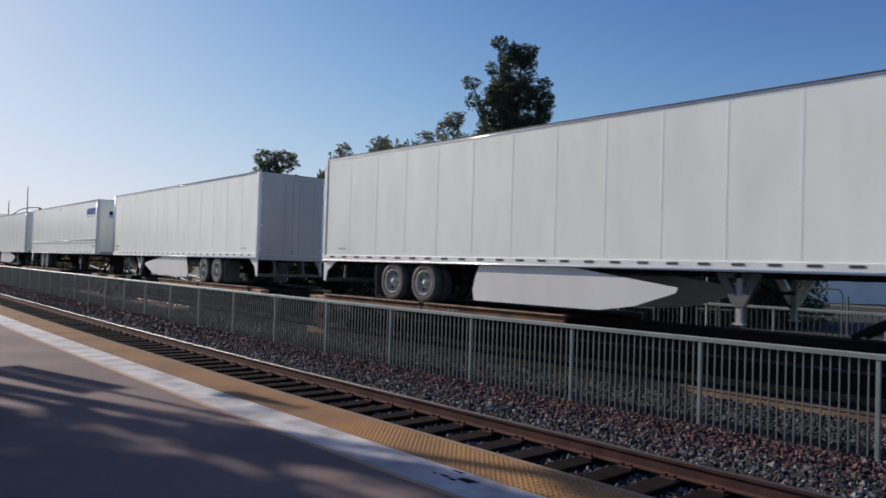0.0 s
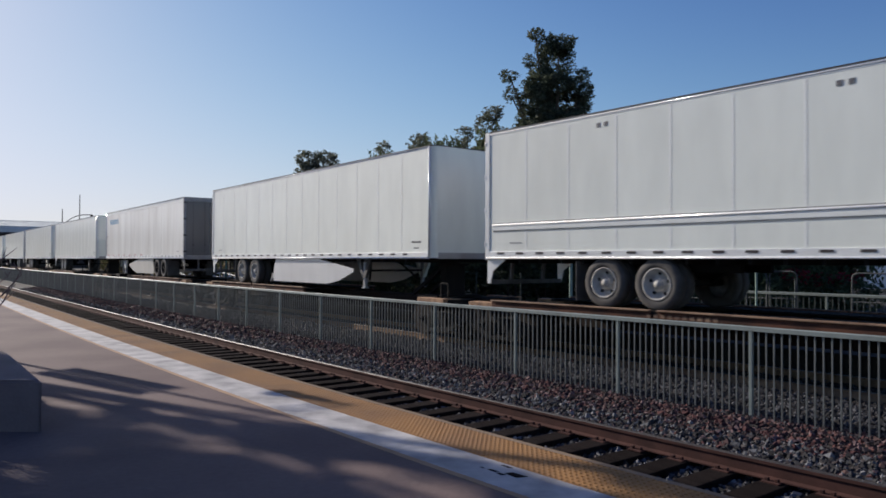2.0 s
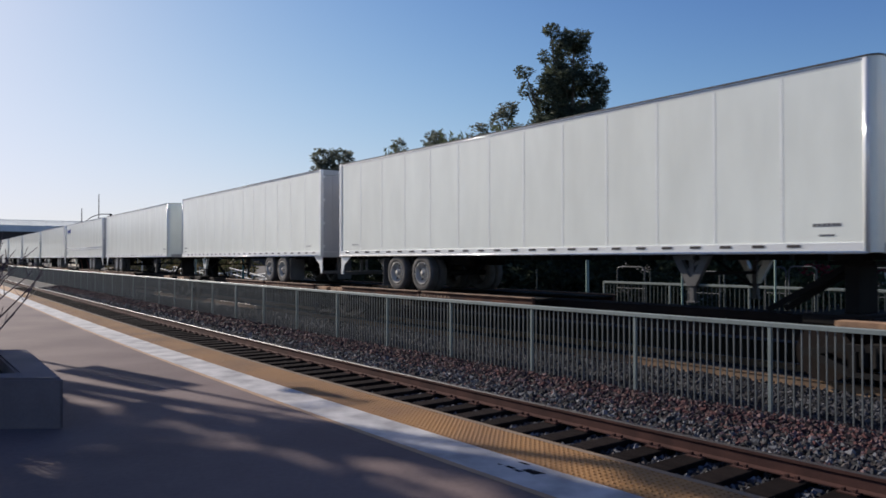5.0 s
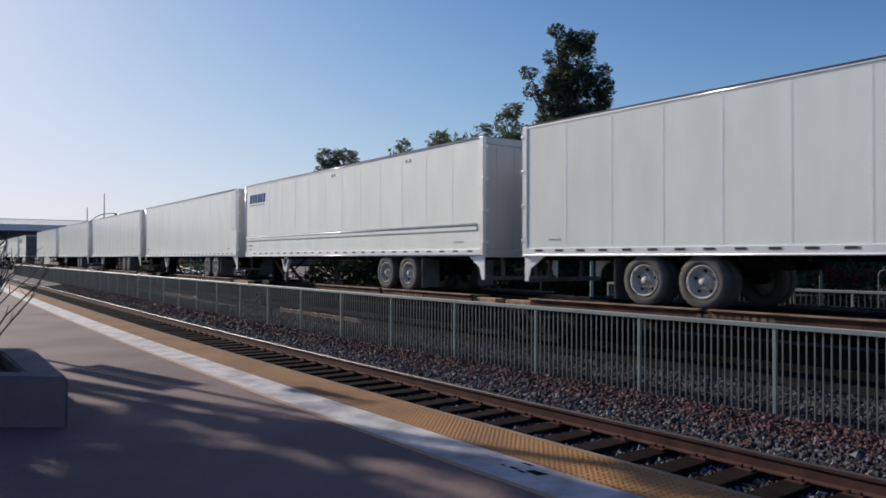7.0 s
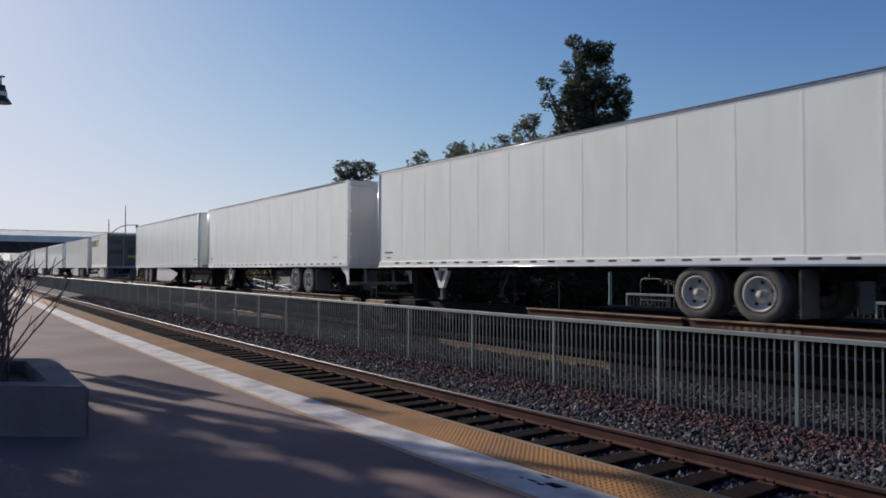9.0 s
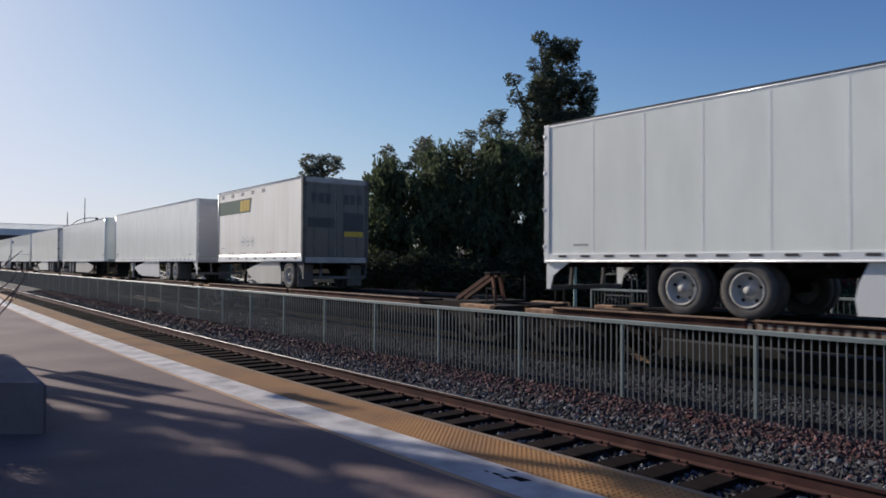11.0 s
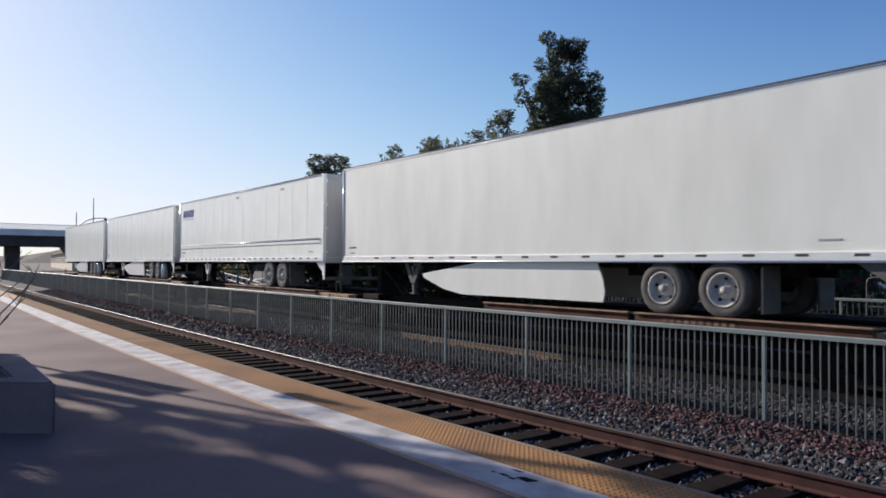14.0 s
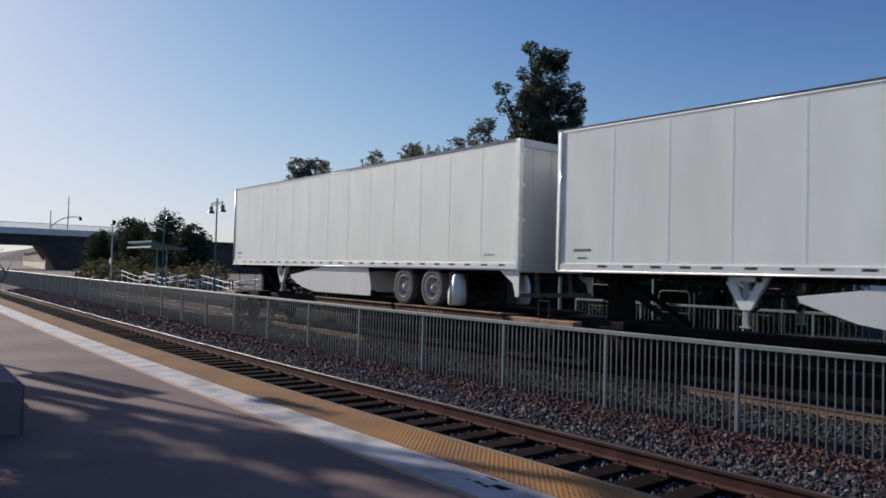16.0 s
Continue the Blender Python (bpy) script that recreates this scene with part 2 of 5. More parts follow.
M_POLE = mat("pale_green_pole_paint", (0.30, 0.42, 0.37), 0.5, scale=2, bump=0.03)
M_LANTERN = mat("dark_lantern_metal", (0.035, 0.05, 0.05), 0.45, scale=3)
M_FROST = mat("frosted_lamp_glass", (0.62, 0.62, 0.60), 0.4, bump=0)
M_SIGNWHITE = mat("white_sign_face", (0.75, 0.75, 0.75), 0.5, scale=2, bump=0)
M_SIGNBLUE = mat("blue_sign_face", (0.03, 0.12, 0.45), 0.5, scale=2, bump=0)
M_GALV = mat("galvanised_steel", (0.55, 0.56, 0.56), 0.45, metal=0.5, scale=3, bump=0.02)
M_WHITEPAINT = mat("white_painted_handrail", (0.75, 0.75, 0.74), 0.5, scale=3, bump=0.02)


# ---- building helpers ----
def box(bm, x0, x1, y0, y1, z0, z1, m=None):
    vs = [bm.verts.new((x, y, z)) for x in (x0, x1) for y in (y0, y1) for z in (z0, z1)]
    for f in ((0, 1, 3, 2), (4, 6, 7, 5), (0, 4, 5, 1), (2, 3, 7, 6), (0, 2, 6, 4), (1, 5, 7, 3)):
        bm.faces.new([vs[i] for i in f])
    if m is not None:
        bmesh.ops.transform(bm, matrix=m, verts=vs)
    return vs


def cbox(bm, x0, x1, y0, y1, z0, z1, c=0.02):
    """A box with all its edges chamfered."""
    b2 = bmesh.new()
    box(b2, x0, x1, y0, y1, z0, z1)
    bmesh.ops.bevel(b2, geom=b2.edges[:], offset=c, segments=2, affect="EDGES", profile=0.6)
    me = bpy.data.meshes.new("t")
    b2.to_mesh(me)
    bm.from_mesh(me)
    bpy.data.meshes.remove(me)
    b2.free()


def rod(bm, a, b, r, seg=8, r2=None):
    a, b = Vector(a), Vector(b)
    d = b - a
    m = Matrix.Translation((a + b) / 2) @ d.to_track_quat("Z", "Y").to_matrix().to_4x4()
    bmesh.ops.create_cone(bm, cap_ends=True, segments=seg, radius1=r, radius2=r if r2 is None else r2, depth=d.length, matrix=m)


def beam(bm, a, b, w, h):
    """A square bar from a to b."""
    a, b = Vector(a), Vector(b)
    d = b - a
    m = Matrix.Translation((a + b) / 2) @ d.to_track_quat("X", "Z").to_matrix().to_4x4()
    box(bm, -d.length / 2, d.length / 2, -w / 2, w / 2, -h / 2, h / 2, m)


def prism(bm, pts, y0, y1):
    """A plate with the outline pts in x and z, from y0 to y1."""
    a = [bm.verts.new((x, y0, z)) for x, z in pts]
    b = [bm.verts.new((x, y1, z)) for x, z in pts]
    bm.faces.new(a)
    bm.faces.new(b[::-1])
    for i in range(len(pts)):
        j = (i + 1) % len(pts)
        bm.faces.new((a[j], a[i], b[i], b[j]))


def prism_z(bm, pts, z0, z1):
    a = [bm.verts.new((x, y, z0)) for x, y in pts]
    b = [bm.verts.new((x, y, z1)) for x, y in pts]
    bm.faces.new(a[::-1])
    bm.faces.new(b)
    for i in range(len(pts)):
        j = (i + 1) % len(pts)
        bm.faces.new((a[i], a[j], b[j], b[i]))


def ring(bm, axis_y0, axis_y1, cx, cz, prof, seg=24):
    """A wheel-like solid round the y axis: prof is a closed list of (y, radius)."""
    rows = []
    for i in range(seg):
        a = 2 * math.pi * i / seg
        rows.append([bm.verts.new((cx + r * math.cos(a), y, cz + r * math.sin(a))) for y, r in prof])
    n = len(prof)
    for i in range(seg):
        j = (i + 1) % seg
        for k in range(n):
            l = (k + 1) % n
            bm.faces.new((rows[i][k], rows[j][k], rows[j][l], rows[i][l]))


def mesh_of(name, bm, material, smooth=False):
    bmesh.ops.recalc_face_normals(bm, faces=bm.faces)
    me = bpy.data.meshes.new(name)
    bm.to_mesh(me)
    bm.free()
    me.materials.append(material)
    if smooth:
        me.polygons.foreach_set("use_smooth", [True] * len(me.polygons))
    return me


def part(name, bm, material, parent, label="", smooth=False):
    ob = new(name, mesh_of(name, bm, material, smooth))
    ob.parent = parent
    if label:
        ob["label"] = label
    return ob


def again(ob, m, parent=None):
    """One more piece on the same mesh."""
    o = new(ob.name.split(".")[0], ob.data)
    o.parent = parent or ob.parent
    o.matrix_basis = m
    return o


def heap(name, verts, faces, material, parent=None):
    me = bpy.data.meshes.new(name)
    me.from_pydata(verts, [], faces)
    me.materials.append(material)
    ob = new(name, me)
    ob.parent = parent
    return ob


def empty(name, m, label, category, group="", kind=""):
    ob = new(name)
    ob.matrix_basis = m
    return tagged(ob, label, category, group, kind)


# ---- the line of the railway ----
# Arc length runs away from the viewer; heading is the turn to the left of the y axis.
_S = np.linspace(-420, 460, 8801)
_U = np.clip(_S, -15, 34) / 50
_K = np.where((_S < -15) | (_S > 34), 0.0, -0.00498 + 0.0109 * _U - 0.0049 * _U ** 2)
_T = np.concatenate([[0], np.cumsum((_K[1:] + _K[:-1]) / 2 * np.diff(_S))])
_T = _T - np.interp(0, _S, _T) + 0.6865
_X = np.concatenate([[0], np.cumsum(-(np.sin(_T[1:]) + np.sin(_T[:-1])) / 2 * np.diff(_S))])
_Y = np.concatenate([[0], np.cumsum((np.cos(_T[1:]) + np.cos(_T[:-1])) / 2 * np.diff(_S))])
_X += 10 * math.cos(0.6865) - np.interp(0, _S, _X)
_Y += 10 * math.sin(0.6865) - np.interp(0, _S, _Y)
_LINES = {}


def line(d):
    """Length, x, y and heading along the line at the offset d from the viewer."""
    if d not in _LINES:
        x, y = _X + np.cos(_T) * (d - 10), _Y + np.sin(_T) * (d - 10)
        l = np.concatenate([[0], np.cumsum(np.hypot(np.diff(x), np.diff(y)))])
        _LINES[d] = (l - np.interp(0, _S, l), x, y)
    return _LINES[d]


def spot(s, d):
    """Place and heading (radians) at length s along the line at offset d."""
    l, x, y = line(d)
    return float(np.interp(s, l, x)), float(np.interp(s, l, y)), float(np.interp(s, l, _T))


def along(s, d, z=0.0, turn=0.0):
    """A pose whose x runs on along the line and whose y points back at the viewer's platform."""
    x, y, th = spot(s, d)
    return pose(x, y, z, 0, 0, math.degrees(th) + 90 + turn)


def strip(name, d0, d1, z0, z1, s0, s1, material, step=1.0, parent=None, z1b=None):
    """A slab that follows the line between two offsets; z1b: the height of its far edge."""
    bm = bmesh.new()
    n = max(2, int((s1 - s0) / step))
    rows = []
    for i in range(n + 1):
        s = s0 + (s1 - s0) * i / n
        q = []
        for d, z in ((d0, z0), (d0, z1), (d1, z1 if z1b is None else z1b), (d1, z0)):
            x, y = float(np.interp(s, _S, _X + np.cos(_T) * (d - 10))), float(np.interp(s, _S, _Y + np.sin(_T) * (d - 10)))
            q.append(bm.verts.new((x, y, z)))
        rows.append(q)
    for a, b in zip(rows, rows[1:]):
        for k in range(4):
            l = (k + 1) % 4
            bm.faces.new((a[k], b[k], b[l], a[l]))
    bm.faces.new(rows[0])
    bm.faces.new(rows[-1][::-1])
    return part(name, bm, material, parent)


def sweep(bm, prof, d, s0, s1, step=1.0, z=0.0):
    """A closed profile of (offset, height) drawn along the line at offset d."""
    n = max(2, int((s1 - s0) / step))
    rows = []
    for i in range(n + 1):
        x, y, th = spot(s0 + (s1 - s0) * i / n, d)
        rows.append([bm.verts.new((x + math.cos(th) * o, y + math.sin(th) * o, z + h)) for o, h in prof])
    for a, b in zip(rows, rows[1:]):
        for k in range(len(prof)):
            l = (k + 1) % len(prof)
            bm.faces.new((a[k], b[k], b[l], a[l]))
    bm.faces.new(rows[0])
    bm.faces.new(rows[-1][::-1])


# ---- ground, platforms and tracks ----
RAIL_Z, RAIL_Z2, BED_Z = -0.20, -0.24, -0.40
D_T1, D_T2 = 6.40, 13.06
D_FENCE, D_FAR_FENCE = 9.31, 17.8

bm = bmesh.new()
bmesh.ops.create_grid(bm, x_segments=60, y_segments=60, size=2500)
ground = part("ground", bm, M_GROUND, None)
ground.location = (0, 0, -0.62)
tagged(ground, "dry brown earth around the railway", "ground", kind="structure")

platform = tagged(strip("platform", -28, 3.965, -0.6, 0.0, -90, 260, M_CONC, 2.0), "weathered grey concrete station platform", "platform", kind="structure")
joint = tagged(strip("platform_trim", 3.965, 4.03, -0.6, 0.003, -90, 260, M_BROWN_LINE), "rusty brown joint line along the platform", "trim", kind="structure")
stripe = tagged(strip("white_stripe", 4.03, 4.525, -0.6, 0.004, -90, 260, M_WHITE_STRIPE), "worn white painted safety stripe on the platform", "stripe", kind="structure")
tactile = tagged(strip("tactile_paving", 4.525, 5.13, -0.6, 0.006, -90, 260, M_TACTILE), "yellow tactile paving strip with raised domes", "paving", kind="structure")
edge = tagged(strip("platform_edge", 5.13, 5.20, -0.6, 0.008, -90, 260, M_EDGE), "pale concrete edge of the platform", "trim", kind="structure")

# Dark worn patches on the white stripe.
PATCHES = ((4.41, 4.30, 0.06, 0.022), (4.20, 4.35, 0.10, 0.05), (4.30, 4.28, 0.05, 0.022), (4.42, 4.47, 0.07, 0.018), (4.53, 4.29, 0.03, 0.012))
for s, d, a, b in PATCHES:
    bm = bmesh.new()
    prism_z(bm, [(-a, -b), (a * 0.7, -b * 0.8), (a, b * 0.6), (-a * 0.6, b)], 0.0042, 0.0055)
    patch = part("worn_patch", bm, M_TIE, stripe)
    patch.matrix_basis = along(s, d)

# Truncated domes on a square grid across the tactile paving.
vs, fs = [], []
for s in np.arange(-3.5, 40, 0.061):
    x, y, th = spot(s, 4.83)
    c, n = math.cos(th), math.sin(th)
    for k in range(10):
        d = -0.2745 + k * 0.061
        b = len(vs)
        for w, z in ((0.0165, 0.005), (0.0085, 0.013)):
            for i in range(7):
                p, q = w * math.cos(i * math.pi / 3.5), w * math.sin(i * math.pi / 3.5)
                vs.append((x + c * (d + q) - n * p, y + n * (d + q) + c * p, z))
        fs += [(b + i, b + (i + 1) % 7, b + 7 + (i + 1) % 7, b + 7 + i) for i in range(7)]
        fs.append(tuple(range(b + 7, b + 14)))
tagged(heap("tactile_domes", vs, fs, M_TACTILE, tactile), kind="stuff")

ballast = tagged(strip("ballast_bed", 7.30, 15.0, -0.6, BED_Z, -90, 260, M_BALLAST, 1.0), "dark crushed stone ballast bed", "ballast", kind="structure")
near_bed = tagged(strip("ballast_bed", 5.20, 7.30, -0.6, BED_Z - 0.06, -90, 260, M_BALLAST, 1.0), "dark crushed stone between the sleepers", "ballast", kind="structure")
mound = tagged(strip("ballast_shoulder", 7.9, 9.0, -0.6, BED_Z - 0.02, -90, 260, M_BALLAST, 1.0, z1b=BED_Z + 0.12), "low ridge of ballast between the tracks", "ballast", kind="structure")
mound2 = tagged(strip("ballast_ridge", 9.0, 12.0, -0.6, BED_Z + 0.12, -90, 260, M_BALLAST, 1.0, z1b=BED_Z + 0.02), "low ridge of ballast between the tracks", "ballast", kind="structure")

far_platform = tagged(strip("far_platform", 14.95, 18.6, -0.6, 0.0, -60, 130, M_ASPHALT, 2.0), "dark asphalt platform beyond the tracks", "platform", kind="structure")
lot = tagged(strip("car_park", 23.0, 60.0, -0.6, -0.35, -60, 60, M_ASPHALT, 4.0), "dark asphalt yard behind the station", "road", kind="structure")

# Loose stones on the ballast.
rng = np.random.default_rng(4)
OCT = np.array([(1, 0, 0), (-1, 0, 0), (0, 1, 0), (0, -1, 0), (0, 0, 1), (0, 0, -1)], float)
OCF = [(0, 2, 4), (2, 1, 4), (1, 3, 4), (3, 0, 4), (2, 0, 5), (1, 2, 5), (3, 1, 5), (0, 3, 5)]


def bed_height(d):
    return np.interp(d, [5.2, 7.25, 7.35, 7.9, 9.0, 12.0, 15], [BED_Z - 0.055, BED_Z - 0.055, BED_Z, BED_Z - 0.02, BED_Z + 0.12, BED_Z + 0.02, BED_Z])


def stones(name, count, s0, s1, d0, d1, size, label, material=None):
    s, d = rng.uniform(s0, s1, count), rng.uniform(d0, d1, count)
    # None lie on the near track's sleepers.
    bay_at = ((np.interp(s, _S, line(D_T1)[0]) + 6) / 0.52 + 0.5) % 1 - 0.5
    keep = (np.abs(d - D_T1) > 1.3) | (np.abs(bay_at) * 0.52 > 0.15) | (rng.uniform(0, 1, count) < 0.04)
    s, d = s[keep], d[keep]
    count = len(s)
    x = np.interp(s, _S, _X) + np.cos(np.interp(s, _S, _T)) * (d - 10)
    y = np.interp(s, _S, _Y) + np.sin(np.interp(s, _S, _T)) * (d - 10)
    z = bed_height(d) + rng.uniform(-0.01, 0.02, count)
    r = size * rng.uniform(0.6, 1.35, (count, 1, 1)) * rng.uniform(0.65, 1.2, (count, 6, 1))
    a = rng.uniform(0, 2 * math.pi, count)
    b = rng.uniform(-0.7, 0.7, count)
    p = OCT[None] * r
    px = p[..., 0] * np.cos(b)[:, None] - p[..., 2] * np.sin(b)[:, None]
    pz = p[..., 0] * np.sin(b)[:, None] + p[..., 2] * np.cos(b)[:, None]
    q = np.stack([px * np.cos(a)[:, None] - p[..., 1] * np.sin(a)[:, None], px * np.sin(a)[:, None] + p[..., 1] * np.cos(a)[:, None], pz * 0.8], -1)
    q += np.stack([x, y, z], -1)[:, None]
    faces = (np.array(OCF)[None] + 6 * np.arange(count)[:, None, None]).reshape(-1, 3)
    ob = heap(name, q.reshape(-1, 3).tolist(), faces.tolist(), material or M_STONES)
    return tagged(ob, label, "gravel", kind="stuff")


stones("ballast_stones", 34000, -3, 18, 5.3, 8.55, 0.046, "grey crushed stone ballast of the near track", M_GREYSTONES)
stones("ballast_stones", 2600, -3, 18, 7.4, 8.6, 0.046, "scattered reddish stones among the grey ballast")
stones("ballast_stones", 9500, -3, 18, 8.35, 9.45, 0.046, "reddish crushed stone along the foot of the fence")
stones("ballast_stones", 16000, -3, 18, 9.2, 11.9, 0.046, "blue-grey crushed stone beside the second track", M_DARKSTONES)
stones("ballast_stones", 14000, 18, 60, 5.3, 8.4, 0.06, "grey crushed stone ballast further along", M_GREYSTONES)
stones("ballast_stones", 8000, 18, 60, 8.2, 9.5, 0.06, "reddish crushed stone along the fence further off")
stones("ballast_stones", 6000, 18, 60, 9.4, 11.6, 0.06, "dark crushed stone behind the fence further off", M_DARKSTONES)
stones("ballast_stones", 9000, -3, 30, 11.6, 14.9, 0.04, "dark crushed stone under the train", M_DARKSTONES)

# Rails and sleepers.
PROFILE = [(-0.07, 0), (0.07, 0), (0.07, 0.012), (0.026, 0.03), (0.021, 0.125), (0.035, 0.135), (0.035, 0.165), (-0.035, 0.165), (-0.035, 0.135), (-0.021, 0.125), (-0.026, 0.03), (-0.07, 0.012)]
HEAD = [(-0.034, 0.1655), (0.034, 0.1655), (0.028, 0.171), (-0.028, 0.171)]


def railway(name, d, z, label, steel):
    track = empty(name, Matrix(), label, "railway track", kind="structure")
    for side in (-0.752, 0.752):
        bm = bmesh.new()
        sweep(bm, PROFILE, d + side, -90, 250, 1.0, z - 0.171)
        r = part("rail", bm, steel, track, "rust-brown steel rail")
        bm = bmesh.new()
        sweep(bm, HEAD, d + side, -90, 250, 1.0, z - 0.171)
        part("rail_head", bm, M_RAILHEAD, r, "worn shiny top of the rail")
    bm = bmesh.new()
    cbox(bm, -0.132, 0.132, -1.3, 1.3, -0.18, 0.0, 0.012)
    tie = part("sleeper", bm, M_TIE, track, "dark creosoted timber sleeper")
    tie.matrix_basis = along(-6, d, z - 0.175)
    for i in range(1, 130):
        m = along(-6 + i * 0.52, d, z - 0.175 + random.uniform(-0.008, 0.008), random.uniform(-1.2, 1.2))
        again(tie, m, track)
    bm = bmesh.new()
    for side in (-0.752, 0.752):
        box(bm, -0.09, 0.09, side - 0.17, side + 0.17, 0.0, 0.014)
        for dy in (-0.11, 0.11):
            for dx in (-0.05, 0.05):
                cbox(bm, dx - 0.018, dx + 0.018, side + dy - 0.02, side + dy + 0.02, 0.01, 0.045, 0.006)
    plate = part("tie_plate", bm, M_RAIL, track)
    plate.matrix_basis = along(-6, d, z - 0.175)
    for i in range(1, 90):
        again(plate, along(-6 + i * 0.52, d, z - 0.175), track)
    return track


railway("railway_track", D_T1, RAIL_Z, "near railway track on timber sleepers", M_RAIL)
railway("railway_track", D_T2, RAIL_Z2, "second railway track on timber sleepers under the train", M_SUNLITRAIL)


# ---- fences ----
def bay(i):
    """Where a post of the near fence stands: even bays, but shorter ones at the near end."""
    i -= 6
    return 13.81 + 2.39 * (i - 4) + 0.051 * max(0, 3 - max(i, 0)) ** 2 + 0.25 * max(0, -i)


def picket_fence(d, at, n, z0, z1, pickets, near, label, rail_paint, picket_paint):
    fence = empty("fence", Matrix(), label, "fence", kind="structure")
    bm = bmesh.new()
    sweep(bm, [(-0.035, -0.05), (0.035, -0.05), (0.035, 0.0), (0.02, 0.012), (-0.02, 0.012), (-0.035, 0.0)], d, at(0), at(n), 2.4, z1)
    part("top_rail", bm, rail_paint, fence)
    bm = bmesh.new()
    cbox(bm, -0.024, 0.024, -0.024, 0.024, z0 - 0.15, z1 - 0.03, 0.005)
    post = part("post", bm, rail_paint, fence)
    post.matrix_basis = along(at(0), d)
    for i in range(1, n + 1):
        again(post, along(at(i), d), fence)
    bm = bmesh.new()
    box(bm, -0.009, 0.009, -0.009, 0.009, z0 - 0.05, z1 - 0.045)
    slat = None
    joined = bmesh.new()
    for i in range(n):
        for k in range(1, pickets):
            m = along(at(i) + (at(i + 1) - at(i)) * k / pickets, d)
            if near <= i < near + 15:
                if slat is None:
                    slat = part("picket", bm, picket_paint, fence)
                    slat.matrix_basis = m
                else:
                    again(slat, m, fence)
            else:
                box(joined, -0.009, 0.009, -0.009, 0.009, z0 - 0.05, z1 - 0.045, m)
    tagged(part("pickets", joined, picket_paint, fence), kind="stuff")
    return fence


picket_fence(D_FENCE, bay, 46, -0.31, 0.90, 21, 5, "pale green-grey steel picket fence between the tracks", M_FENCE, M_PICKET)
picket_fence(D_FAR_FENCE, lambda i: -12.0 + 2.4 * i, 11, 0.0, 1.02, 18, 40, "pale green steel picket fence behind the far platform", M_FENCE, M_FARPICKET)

# Open post-and-wire fence further back.
wire = empty("post_fence", Matrix(), "row of slim steel fence posts before the trees", "fence", kind="structure")
bm = bmesh.new()
rod(bm, (0, 0, -0.6), (0, 0, 1.25), 0.025, 6)
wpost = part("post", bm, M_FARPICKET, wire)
wpost.matrix_basis = along(-20, 22.4)
for i in range(1, 26):
    again(wpost, along(-20 + i * 3.0, 22.4), wire)


# ---- the train ----
DECK = 0.83
SPEED, GAIN = 22.41, -0.007   # metres a second, and its change each second
D_SIDE = 11.75          # offset of the trailers' lit side
HALF_W = 1.30
moving = []             # thing, middle of it along the line at 8 s, turned round


def ride(s, turned):
    """Pose of a vehicle whose middle is at s: its length lies as a chord on the line."""
    a, b = spot(s - 5.5, D_SIDE), spot(s + 5.5, D_SIDE)
    th = math.atan2(b[1] - a[1], b[0] - a[0])
    nx, ny = math.sin(th), -math.cos(th)
    x, y = (a[0] + b[0]) / 2 + nx * HALF_W, (a[1] + b[1]) / 2 + ny * HALF_W
    return pose(x, y, DECK, 0, 0, math.degrees(th) + (180 if turned else 0))


def slanted_bars(bm, x, z, w, h, n, y, side, gap=0.18, lean=0.25):
    """Lettering that stands as plain slanted blocks, on the plane y."""
    step = w / n
    for i in range(n):
        x0, x1 = x + i * step, x + i * step + step * (1 - gap)
        pts = [(x0, z), (x1, z), (x1 + lean * h * side, z + h), (x0 + lean * h * side, z + h)]
        prism(bm, pts, y, y + 0.004 * (1 if y > 0 else -1))


def half_round(bm, x0, x1, y, z, r, side, n=8):
    """A half-round moulding on the plane y, along x."""
    rows = []
    for x in (x0, x1):
        rows.append([bm.verts.new((x, y + side * r * math.cos(a), z + r * math.sin(a))) for a in [math.pi * (i / n - 0.5) for i in range(n + 1)]])
    for i in range(n):
        bm.faces.new((rows[0][i], rows[1][i], rows[1][i + 1], rows[0][i + 1]))
    bm.faces.new(rows[0])
    bm.faces.new(rows[1][::-1])


def letters(name, text, size, paint, parent, m, label=""):
    """Readable lettering as a thin mesh."""
    cu = bpy.data.curves.new(name, "FONT")
    cu.body, cu.size, cu.extrude, cu.offset = text, size, 0.0005, 0.003
    tmp = bpy.data.objects.new(name, cu)
    me = bpy.data.meshes.new_from_object(tmp)
    bpy.data.objects.remove(tmp)
    me.materials.clear()
    me.materials.append(paint)
    ob = new(name, me)
    ob.parent = parent
    ob.matrix_basis = m
    if label:
        ob["label"] = label
    return ob


